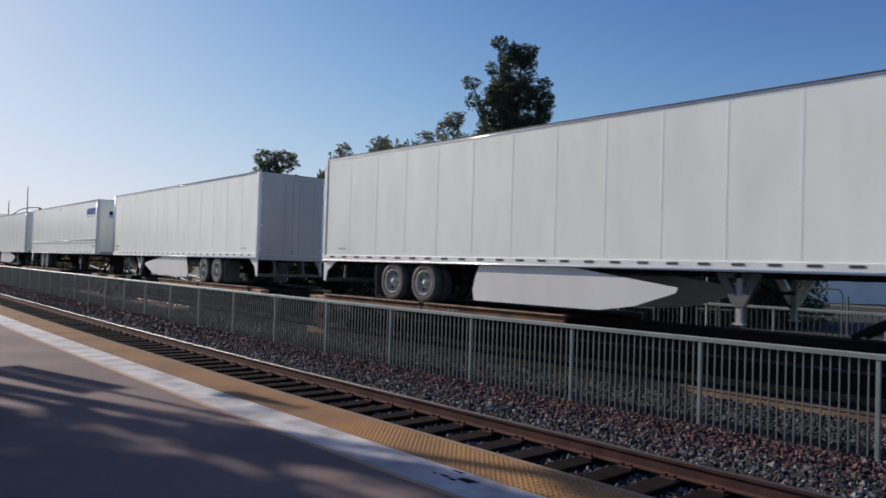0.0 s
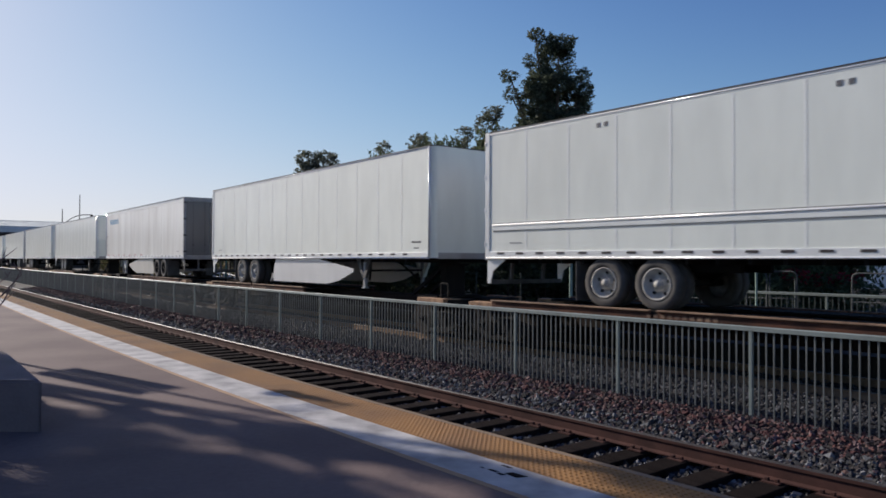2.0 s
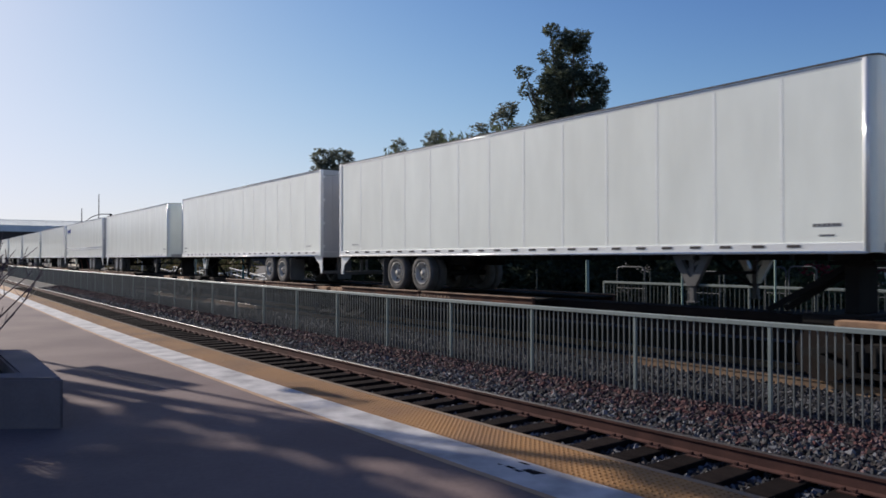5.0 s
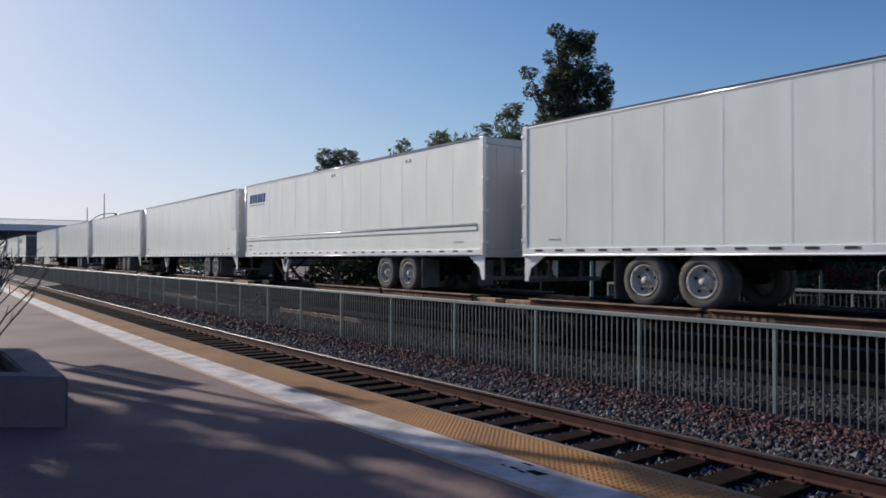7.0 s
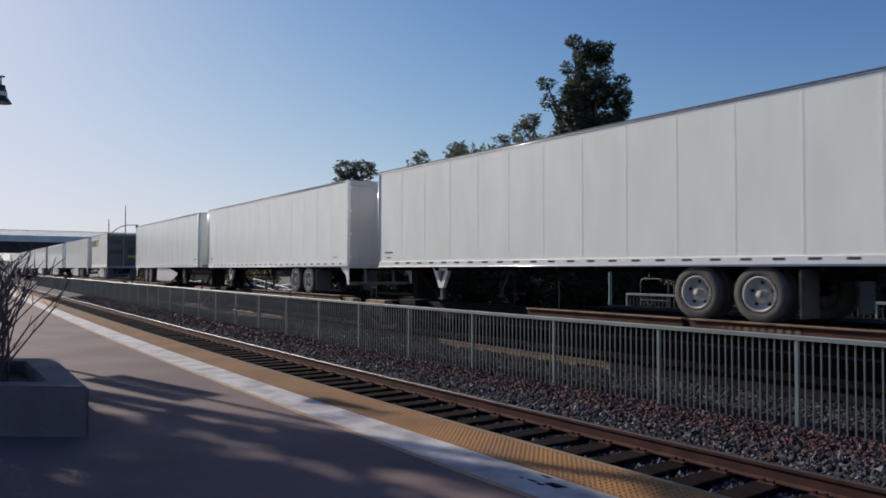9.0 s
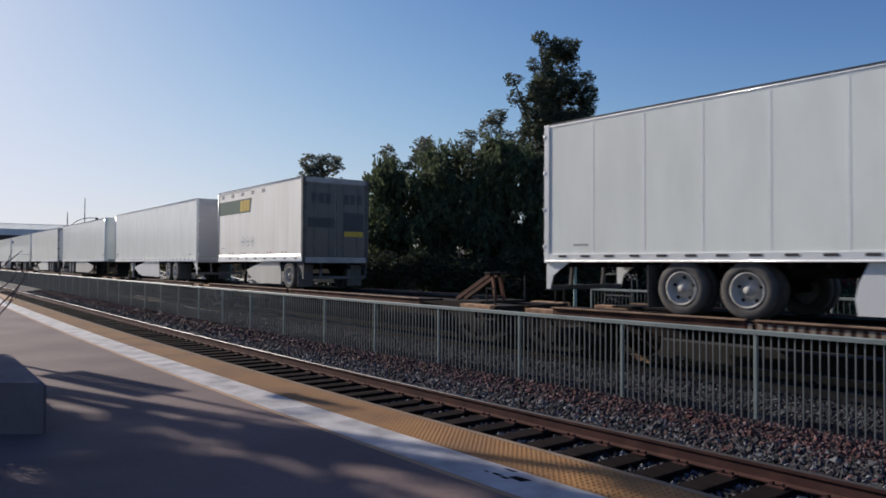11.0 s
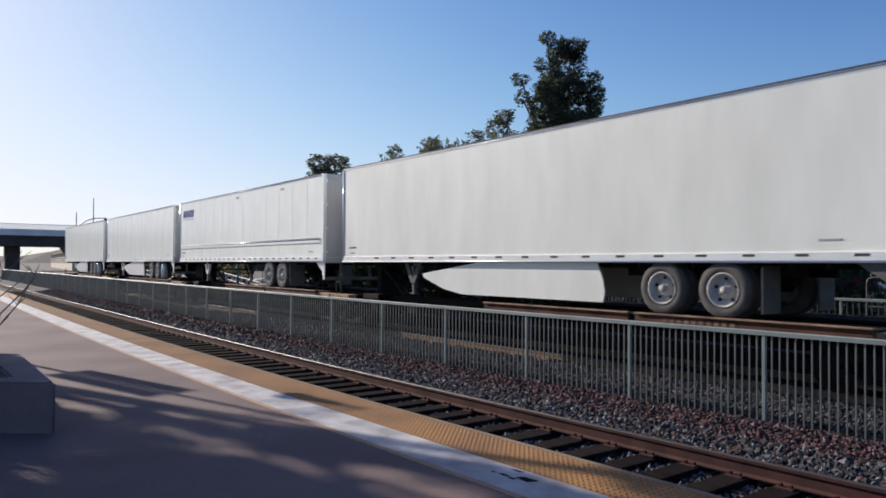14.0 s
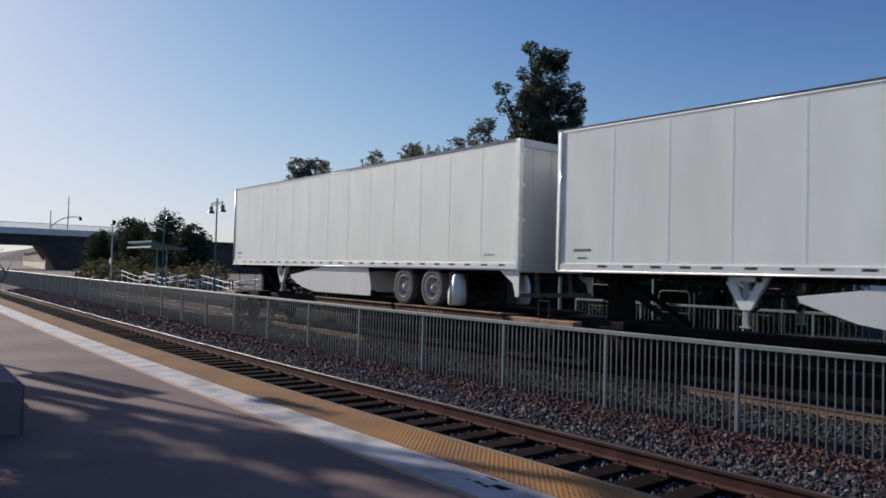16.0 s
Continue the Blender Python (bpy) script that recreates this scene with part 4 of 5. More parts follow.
    if marks == "band":
        blocks = [(s * 0.62 - 0.4 + k * 0.27, 0.2, 0.9, 0.55) for s in (1, -1) for k in range(3)] + [(0.1, 1.0, 1.75, 1.4), (-1.1, 0.8, 1.85, 1.2)]
        for a, wide, lo, hi in blocks:
            bm = bmesh.new()
            box(bm, -h - 0.036, -h - 0.028, a, a + wide, z1 - lo, z1 - hi)
            part("door_marking", bm, M_TOPEDGE, t, "dark block of lettering on the door")
        bm = bmesh.new()
        box(bm, -h - 0.042, -h - 0.034, -1.08, -0.32, z1 - 2.05, z1 - 1.87)
        part("door_sticker", bm, M_YELLOW, t, "yellow sticker")
    return t


def build_car(length, hitch_colour, bare=False, label="dark brown spine wagon carrying a trailer", sill=None, bold=False):
    """A spine wagon; hitch towards +x, wheel deck towards -x. z = 0 is the deck."""
    c = empty("spine_wagon", Matrix(), label, "railway wagon", "wagons of the train")
    h = length / 2
    bm = bmesh.new()
    cbox(bm, -h + 0.25, h - 0.25, -0.32, 0.32, -0.52, -0.06, 0.02)
    part("centre_sill", bm, M_DARKRUST, c, "dark rusty centre beam")
    dx0, dx1 = -h + 1.2, (-h + 9.9 if not bare else h - 3.2)
    bm = bmesh.new()
    for s in (1, -1):
        y0, y1 = sorted((s * 0.62, s * 1.36))
        box(bm, dx0, dx1, y0, y1, -0.05, -0.004)
    part("wheel_deck", bm, M_DARK, c, "dark steel wheel deck")
    for s in (1, -1):
        for k, (a, b) in enumerate(((dx0, (dx0 + dx1) / 2 - 0.08), ((dx0 + dx1) / 2 + 0.08, dx1))):
            bm = bmesh.new()
            y0, y1 = sorted((s * 1.31, s * 1.39))
            cbox(bm, a, b, y0, y1, -0.20, 0.015, 0.01)
            beam_ob = part("side_sill", bm, sill or M_BROWNSTEEL, c, "side beam with flaking paint")
            # The beam's sunlit top edge is drawn as a flange in lighter tan.
            bm = bmesh.new()
            y0, y1 = sorted((s * 1.31, s * 1.43))
            cbox(bm, a, b, y0, y1, 0.0, 0.03, 0.006)
            part("flange", bm, M_FLANGE, beam_ob, "upper flange in lighter tan for the lit top edge")
        bm = bmesh.new()
        y = s * 1.391
        if bold:
            slanted_bars(bm, dx0 + 4.3, -0.145, 2.2, 0.11, 13, y, 1, 0.5, 0)
        else:
            slanted_bars(bm, dx0 + 2.2 if s > 0 else dx0 + 4.2, -0.12, 1.5, 0.07, 10, y, 1, 0.42, 0)
        part("lettering", bm, M_OFFWHITE if bold else M_FLANGE, c, "faded stencilled lettering as bars")
        for i in range(5):
            bm = bmesh.new()
            x = dx0 + 0.6 + i * (dx1 - dx0 - 1.2) / 4
            beam(bm, (x, s * 0.3, -0.3), (x, s * 1.33, -0.12), 0.14, 0.16)
            part("outrigger", bm, M_DARK, c)
    # Hitch stand.
    k = h - 1.75
    col = hitch_colour
    bm = bmesh.new()
    top = 0.86 if not bare else 0.72
    if bare:
        for s in (1, -1):
            beam(bm, (k + 0.16, s * 0.14, -0.02), (k - 0.02, s * 0.12, top - 0.02), 0.06, 0.08)
    else:
        cbox(bm, k - 0.12, k + 0.12, -0.34, 0.34, 0.0, top - 0.06, 0.02)
    part("hitch_post", bm, M_DARK if not bare else col, c, "dark hitch post")
    bm = bmesh.new()
    for s in (1, -1):
        beam(bm, (k - 1.45, s * (0.14 if bare else 0.3), -0.02), (k - 0.05, s * (0.12 if bare else 0.22), top - 0.05), 0.08, 0.10)
    part("hitch_brace", bm, col, c, "sloping painted hitch brace")
    bm = bmesh.new()
    cbox(bm, k - (0.12 if bare else 0.4), k + (0.12 if bare else 0.35), -0.3, 0.3, top - 0.07, top, 0.02)
    part("hitch_plate", bm, M_DARK, c)
    bm = bmesh.new()
    cbox(bm, k + 0.4, h - 0.35, -1.2, 1.2, -0.2, -0.06, 0.02)
    cbox(bm, k - 0.6, k + 0.3, -0.75, 0.75, -0.16, 0.0, 0.02)
    part("end_platform", bm, M_DARK, c, "dark end walkway")
    for s in (1, -1):
        for a, b in ((h - 1.55, h - 0.4), (-h + 0.35, -h + 1.5)):
            bm = bmesh.new()
            y0, y1 = sorted((s * 1.05, s * 1.34))
            cbox(bm, a, b, y0, y1, -0.14, -0.04, 0.012)
            part("step", bm, M_TAN, c, "worn tan step")
    for s in (1, -1):
        bm = bmesh.new()
        beam(bm, (h - 0.75, s * 1.15, -0.2), (h - 0.75, s * 1.15, 0.35), 0.035, 0.035)
        beam(bm, (h - 0.45, s * 1.15, -0.2), (h - 0.45, s * 1.15, 0.35), 0.035, 0.035)
        beam(bm, (h - 0.75, s * 1.15, 0.35), (h - 0.45, s * 1.15, 0.35), 0.035, 0.035)
        part("grab_rail", bm, M_DARK, c)
    # Wheel trucks at the two ends.
    for e in (-1, 1):
        x = e * (h - 1.1)
        bm = bmesh.new()
        for s in (1, -1):
            y0, y1 = s * 0.98 - 0.06, s * 0.98 + 0.06
            prism(bm, [(x - 1.1, -0.56), (x - 0.45, -0.42), (x + 0.45, -0.42), (x + 1.1, -0.56), (x + 1.1, -0.66), (x + 0.4, -0.52), (x - 0.4, -0.52), (x - 1.1, -0.66)], y0, y1)
            prism(bm, [(x - 1.02, -0.66), (x - 0.8, -0.62), (x - 0.3, -0.84), (x + 0.3, -0.84), (x + 0.8, -0.62), (x + 1.02, -0.66), (x + 0.42, -0.92), (x - 0.42, -0.92)], y0, y1)
            for q in (-0.34, 0.34):
                box(bm, x + q - 0.05, x + q + 0.05, y0, y1, -0.88, -0.46)
            for q in (-0.18, 0, 0.18):
                rod(bm, (x + q, s * 0.98, -0.75), (x + q, s * 0.98, -0.45), 0.07, 8)
        box(bm, x - 0.2, x + 0.2, -1.0, 1.0, -0.55, -0.42)
        truck = part("truck", bm, M_DARK, c, "dark cast steel truck frame")
        for q in (-0.86, 0.86):
            bm = bmesh.new()
            rod(bm, (x + q, -0.9, -0.62), (x + q, 0.9, -0.62), 0.07, 8)
            part("axle", bm, M_DARK, truck)
            for s in (1, -1):
                bm = bmesh.new()
                y0, y1 = sorted((s * 0.70, s * 0.83))
                ring(bm, 0, 0, x + q, -0.62, [(y0, 0.03), (y0, 0.455), (y1, 0.455), (y1, 0.03)], 24)
                part("wheel", bm, M_DARKRUST, truck, "dark brown steel railway wheel")
    return c


WHITE_SKIRT = "white box trailer with ribbed sides and side skirts"
# Label, options; then (first end, last end) along the line at 8 s and whether the nose leads.
KINDS = {
    "skirt": build_trailer(WHITE_SKIRT),
    "long_skirt": build_trailer(WHITE_SKIRT, tip=4.15),
    "plain": build_trailer("white box trailer with ribbed sides and open underframe", skirt=False, gear=3.3),
    "skirt_fairing": build_trailer("white box trailer with side skirts and bright tyre fairings", tandem=(3.1, 4.36), gear=4.1, tip=5.0, fairing=True),
    "rear_axle": build_trailer("white box trailer with a bright rear corner panel", skirt=False, tandem=(2.82, 4.05), gear=4.2, folded=True),
    "blue": build_trailer("white box trailer with rub rail and blue letter blocks", skirt=False, belt=True, tandem=(3.38, 4.6), gear=3.9, marks="blue"),
    "grimy": build_trailer("weathered white box trailer with faded blue letter blocks", paint=M_DIRTY, marks="faded", doors=M_DOORGREY, rims=M_DARK, tandem=(3.34, 4.54), gear=4.4, skirt_gap=0.7, tip=5.8, wide_top=0.2, skirt_paint=M_GREYSKIRT),
    "smooth": build_trailer("smooth white box trailer with a dark crest on its nose", ribs=False, marks="crest", tandem=(3.29, 4.51), skirt_gap=1.0, tip=4.1, wide_top=0.2, skirt_paint=M_GREYSKIRT, gear_paint=M_DARK),
    "cream": build_trailer("cream box trailer with smooth sides and skirts", paint=M_CREAM, ribs=False, tandem=(2.77, 4.03), gear=3.78, skirt_gap=1.42, tip=4.4, gear_paint=M_FLAP),
    "pup": build_trailer("short weathered white trailer with green band and yellow blocks", length=8.4, paint=M_OLDWHITE, ribs=False, tandem=(1.1,), gear=2.7, skirt_gap=0.75, tip=3.3, marks="band", doors=M_DOORDARK, gear_paint=M_DARK, skirt_paint=M_GREYSKIRT),
}
TRAIN = [  # kind, end nearer the front of the train, other end, nose to the front
    ("skirt", -177.84, -161.69, True), ("skirt", -157.29, -141.14, False), ("blue", -138.30, -122.15, True),
    ("long_skirt", -120.00, -103.85, True), ("grimy", -99.80, -83.65, False), ("plain", -80.95, -64.80, True),
    ("plain", -63.00, -46.85, True), ("plain", -45.35, -29.20, False), ("plain", -26.72, -10.57, True),
    ("blue", -9.01, 7.14, False), ("rear_axle", 8.17, 24.32, False), ("plain", 25.78, 41.93, False),
    ("plain", 43.99, 60.14, False), ("skirt", 61.69, 77.84, True), ("pup", 89.60, 98.00, False),
    ("skirt", 100.80, 116.95, False), ("smooth", 119.64, 135.79, True), ("cream", 138.28, 154.43, False),
    ("blue", 155.70, 171.85, False), ("skirt_fairing", 172.95, 189.10, False), ("skirt_fairing", 190.20, 206.35, False)]

used = set()
for kind, a, b, leads in TRAIN:
    ob = KINDS[kind]
    if kind in used:
        ob = copy_thing(ob, Matrix())
    used.add(kind)
    moving.append((ob, (a + b) / 2, leads))

CARS = {"ochre": build_car(18.0, M_DARK, label="rusty ochre spine wagon carrying a trailer", sill=M_RUST), "lettered": build_car(18.0, M_DARK, label="brown spine wagon with white lettering on its side beam", bold=True), "dark": build_car(18.0, M_DARK), "red": build_car(18.0, M_REDSTEEL)}
BARE = build_car(20.6, M_BROWNSTEEL, True, "partly empty rusty spine wagon with raised hitch")
used = set()
for i, (kind, a, b, leads) in enumerate(TRAIN):
    if kind == "pup":
        moving.append((BARE, 89.5, True))
        continue
    c = "ochre" if i < 2 else "lettered" if i in (13, 15) else "red" if kind in ("blue", "smooth") and i != 2 else "dark"
    ob = CARS[c] if c not in used else copy_thing(CARS[c], Matrix())
    used.add(c)
    moving.append((ob, (a + b) / 2, leads))


# ---- trees ----
def leaves(lumps, count, size, droop, seed):
    """Small bent leaves scattered through a set of lumps (centre, radii), thinned to leave gaps."""
    g = np.random.default_rng(seed)
    vol = np.array([r[0] * r[1] * r[2] for _, r in lumps])
    pick = g.choice(len(lumps), count, p=vol / vol.sum())
    c = np.array([l[0] for l in lumps])[pick]
    r = np.array([l[1] for l in lumps])[pick]
    v = g.normal(size=(count, 3))
    v /= np.linalg.norm(v, axis=1)[:, None]
    rad = g.uniform(0.45, 1.0, count) ** 0.6
    # Lumpy shells with gaps.
    wob = 1 + 0.22 * np.sin(v[:, 0] * 7 + pick) * np.cos(v[:, 2] * 6 + pick * 2) + 0.12 * np.sin(v[:, 1] * 13 + pick * 5)
    p = c + v * r * (rad * wob)[:, None]
    if droop > 0.8:
        # Foliage hangs in strands.
        m = max(1, count // 12)
        k = np.tile(np.arange(12), m)[:, None]
        lean = np.repeat(g.normal(0, 0.022, (m, 2)), 12, axis=0)
        p = np.repeat(p[:m], 12, axis=0) + np.concatenate([lean * k, -k * 0.07], 1) + g.normal(0, 0.045, (m * 12, 3)) + [0, 0, 0.15]
    keep = np.sin(p[:, 0] * 2.1 + seed) + np.sin(p[:, 1] * 2.3) + np.sin(p[:, 2] * 2.9 + seed) > -1.25
    p = p[keep]
    n = len(p)
    a = g.uniform(0, 2 * math.pi, n)
    t = np.stack([np.cos(a), np.sin(a), g.uniform(-0.6, 0.6, n) - (1.6 if droop > 0.8 else droop)], -1)
    t /= np.linalg.norm(t, axis=1)[:, None]
    u = np.cross(t, g.normal(size=(n, 3)))
    u /= np.linalg.norm(u, axis=1)[:, None]
    s = size * g.uniform(0.6, 1.4, (n, 1))
    w = s * (0.36 if droop > 0.8 else 0.34 if droop else 0.5)
    q = np.stack([p - t * s, p + u * w, p + t * s, p - u * w], 1)
    faces = (np.array([[0, 1, 2], [0, 2, 3]])[None] + 4 * np.arange(n)[:, None, None]).reshape(-1, 3)
    return q.reshape(-1, 3).tolist(), faces.tolist()


def tree(label, x, y, top, radius, base, count, size, droop=0.0, material=None, seed=1, lumps=None, trunk=0.16, category="tree"):
    """A trunk with limbs and a crown of leafy lumps between the heights base and top."""
    g = random.Random(seed)
    t = empty("tree", Matrix.Translation((x, y, -0.6)), label, category)
    if lumps is None:
        lumps = []
        n = 9
        for i in range(n):
            f = (i + 0.5) / n
            z = base + (top - base) * f
            rr = radius * (0.45 + 0.75 * math.sin(math.pi * min(0.95, 0.18 + f * 0.8)))
            a = i * 2.4 + seed
            off = radius * 0.42 * (1 - 0.4 * f)
            lr = rr * g.uniform(0.5, 0.75)
            lumps.append(((math.cos(a) * off, math.sin(a) * off, min(z, top - lr * 0.8)), (lr, lr, lr * g.uniform(0.8, 1.15))))
        lumps.append(((0, 0, top - radius * 0.4), (radius * 0.45,) * 3))
    lumps = [((c[0], c[1], c[2] + 0.6), r) for c, r in lumps]
    bm = bmesh.new()
    fork = (base + (top - base) * 0.25) + 0.6
    rod(bm, (0, 0, -0.2), (0.1, 0.05, fork), trunk, 9, trunk * 0.7)
    for c, r in lumps:
        p0 = Vector((0.1, 0.05, fork * g.uniform(0.7, 1.0)))
        mid = (p0 + Vector(c)) / 2 + Vector((g.uniform(-.2, .2), g.uniform(-.2, .2), 0.2))
        rod(bm, p0, mid, trunk * 0.45, 6, trunk * 0.3)
        rod(bm, mid, c, trunk * 0.3, 6, trunk * 0.1)
    part("trunk", bm, M_BARK, t)
    vs, fs = leaves(lumps, count, size, droop, seed)
    if droop > 0.8:
        inner, fi = leaves([((c[0], c[1], c[2] - 0.25), (r[0] * 0.7, r[1] * 0.7, r[2] * 0.75)) for c, r in lumps], count // 9, 0.22, 0, seed + 100)
        fs = fs + [[i + len(vs) for i in f] for f in fi]
        vs = vs + inner
    heap("crown", vs, fs, material or M_LEAF, t)
    return t


# Tall dark tree with a leaning spire and ragged flanks.
tree("tall dark eucalyptus with ragged crown behind the far platform", 7.0, 42.0, 15.2, 2.6, 4.5, 84000, 0.105, 0.3, seed=3, trunk=0.3, lumps=[
    ((-0.78, 0, 14.75), (0.5, 0.45, 0.42)), ((-0.5, 0, 13.9), (0.35, 0.35, 0.5)), ((0.55, 0, 14.2), (0.95, 0.85, 0.7)), ((0.42, 0, 13.1), (1.1, 1.0, 1.15)),
    ((-1.15, 0, 13.2), (0.38, 0.4, 0.45)), ((-2.3, 0, 12.45), (0.52, 0.5, 0.48)), ((-2.2, 0, 11.25), (0.5, 0.5, 0.55)), ((1.95, 0, 12.5), (0.45, 0.5, 0.38)),
    ((2.05, 0, 11.5), (0.55, 0.6, 0.6)), ((0.15, 0, 11.8), (1.5, 1.3, 1.05)), ((-0.8, 0, 10.8), (1.15, 1.1, 0.95)), ((1.1, 0, 10.6), (1.2, 1.1, 0.9)),
    ((0.6, 0, 9.6), (1.7, 1.4, 1.2)), ((-0.8, 0, 9.0), (1.4, 1.2, 1.2)), ((1.2, 0, 8.2), (1.5, 1.3, 1.4)), ((-0.4, 0, 7.0), (1.9, 1.6, 1.6)), ((0.4, 0, 5.6), (2.0, 1.6, 1.4))])
tree("slender grey-green tree beside the tall eucalyptus", 4.3, 48.0, 12.0, 1.5, 4.0, 11000, 0.14, 0.2, M_PALELEAF, seed=5)
tree("low dark tree top behind the platform", 2.2, 47.0, 10.3, 1.5, 3.0, 8000, 0.14, 0.2, M_PALELEAF, seed=6)
tree("low dark tree top behind the platform", -0.5, 46.0, 9.6, 1.6, 2.5, 8000, 0.14, 0.2, M_PALELEAF, seed=7)
tree("low dark tree top behind the platform", -2.7, 47.0, 9.3, 1.3, 2.5, 5000, 0.14, 0.2, M_PALELEAF, seed=8)
tree("round two-headed tree standing alone", -9.0, 60.0, 10.8, 2.0, 5.0, 6000, 0.17, 0.1, M_PALELEAF, seed=9, trunk=0.2, lumps=[
    ((-1.0, 0, 9.9), (0.75, 0.7, 0.8)), ((0.7, 0, 9.9), (1.1, 1.0, 0.95)), ((-0.5, 0, 8.7), (1.2, 1.0, 0.9)), ((0.6, 0, 8.2), (1.4, 1.1, 1.0)), ((0, 0, 6.6), (1.6, 1.2, 1.2))])
for i, (x, y, top, r) in enumerate(((-2.6, 41, 7.6, 2.3), (0.6, 40, 8.4, 2.6), (3.9, 39.5, 8.8, 2.6), (6.6, 38, 7.6, 2.3))):
    tree("dense dark green pepper tree with drooping foliage", x, y, top, r, 0.2, 20000, 0.15, 0.9, M_PEPPER, 20 + i)
tree("drooping pepper tree with dark green foliage", 10.6, 36.5, 7.6, 2.2, 0.2, 14000, 0.15, 0.9, M_PEPPER, 31)
tree("broad pepper tree with sunlit drooping foliage", 13.9, 32.5, 8.3, 3.2, 0.2, 60000, 0.13, 1.0, M_PEPPER, 32, trunk=0.28, lumps=[
    ((0.1, 0, 7.2), (1.2, 1.2, 0.8)), ((-1.5, 0, 6.6), (1.2, 1.3, 0.9)), ((1.5, 0, 6.6), (1.2, 1.3, 0.8)), ((-2.3, 0, 5.6), (0.9, 1.2, 1.1)), ((2.4, 0, 5.6), (1.0, 1.2, 1.1)),
    ((0, -0.4, 5.6), (1.8, 1.5, 1.4)), ((-1.6, -0.2, 4.4), (1.5, 1.4, 1.5)), ((1.6, -0.2, 4.4), (1.5, 1.4, 1.5)), ((0, 0, 3.4), (2.4, 1.5, 1.6)), ((-1.8, 0, 2.2), (1.6, 1.3, 1.5)), ((1.9, 0, 2.2), (1.6, 1.3, 1.5)), ((0, 0, 1.4), (2.4, 1.3, 1.3))])
tree("small drooping pepper tree at the yard's edge", 19.2, 34.0, 4.9, 1.7, 0.8, 7000, 0.13, 1.0, M_PEPPER, 33)
tree("small drooping pepper tree at the yard's edge", 17.4, 33.5, 5.8, 1.6, 0.6, 6000, 0.13, 1.0, M_PEPPER, 34)
# Shade trees beside the platform, whose shadows lie across it.
SUN_A, SUN_B = math.sin(radians(SUN_LEFT)), math.cos(radians(SUN_LEFT))


def clump(down, across, r, h):
    """A clump of leaves at height h whose shadow falls at a place given along and across the sun's rays."""
    back = down - h / math.tan(radians(SUN_UP))
    return ((SUN_A * back + SUN_B * across, -SUN_B * back + SUN_A * across, h), (r, r, r * 0.9))


for i, (tx, ty, rows) in enumerate((
        (-15.2, 17.6, [(q, 4.85, 0.52, 8.6) for q in (-5.5, -3.7, -1.9, -0.2)] + [(-2.2, 5.75, 0.42, 8.8), (-0.9, 6.0, 0.5, 9.0), (0.5, 6.2, 0.5, 9.0)] + [(-7.9, 4.5, 0.24, 8.3), (-6.9, 4.6, 0.26, 8.2), (-9.2, 4.15, 0.22, 8.1)]),
        (-16.5, 15.2, [(-9.3 + 1.7 * k, 3.28 + 0.1 * (k % 2), 0.9, 7.6 + 0.5 * (k % 3)) for k in range(6)]),
        (-15.5, 12.4, [(-8.8 + 1.7 * k, 1.62, 0.84, 6.8 + 0.5 * (k % 3)) for k in range(5)]),
        (-15.0, 9.6, [(-7.5 + 1.8 * k, 0.1, 0.9, 6.4 + 0.5 * (k % 2)) for k in range(4)] + [(-5.5 + 1.8 * k, -1.5, 0.9, 6.2) for k in range(4)]))):
    crown = [clump(*q) for q in rows]
    tree("leafy shade tree at the back of the platform", tx, ty, 9, 2.5, 3.2, 900 * len(crown) if i else 6500, 0.2 if i else 0.13, 0.3, M_PEPPER, 41 + i, trunk=0.18,
         lumps=[((c[0] - tx, c[1] - ty, c[2]), r) for c, r in crown])
# Trees on the embankment by the bridge.
for i, (s, d, top, r) in enumerate(((128, 34, 9.3, 3.0), (118, 33, 8.0, 2.8), (142, 33, 7.6, 2.6), (104, 33, 9.0, 3.0), (96, 34, 7.0, 2.6), (158, 36, 7.5, 3.0))):
    x, y, th = spot(s, d)
    tree("dark bushy tree on the bank beside the road bridge", x, y, top, r, 1.2, 6500, 0.27, 0.2, M_DARKLEAF, seed=50 + i)

# Dense dark shrubs under the trees.
for i, (x, y, w, top) in enumerate(((-4.5, 36.5, 2.6, 2.2), (-1.0, 36.0, 2.4, 2.6), (2.4, 35.5, 2.6, 2.4), (5.6, 34.5, 2.5, 2.7), (8.6, 33.6, 2.4, 2.5), (11.2, 31.6, 2.0, 2.2))):
    b = empty("bush", Matrix.Translation((x, y, -0.6)), "dense dark evergreen bush under the trees", "bush", "bushes under the trees")
    vs, fs = leaves([((0, 0, top * 0.5), (w, 1.0, top * 0.6)), ((-w * 0.5, 0.2, top * 0.75), (w * 0.5, 0.8, top * 0.4)), ((w * 0.4, 0, top * 0.8), (w * 0.55, 0.8, top * 0.4))], 7000, 0.13, 0.3, 70 + i)
    heap("foliage", vs, fs, M_DARKLEAF, b)
    bm = bmesh.new()
    for k in range(5):
        rod(bm, (0.1 * k - 0.2, 0, 0), (w * (k - 2) * 0.3, 0.1, top * 0.7), 0.03, 5, 0.015)
    part("stem", bm, M_BARK, b)

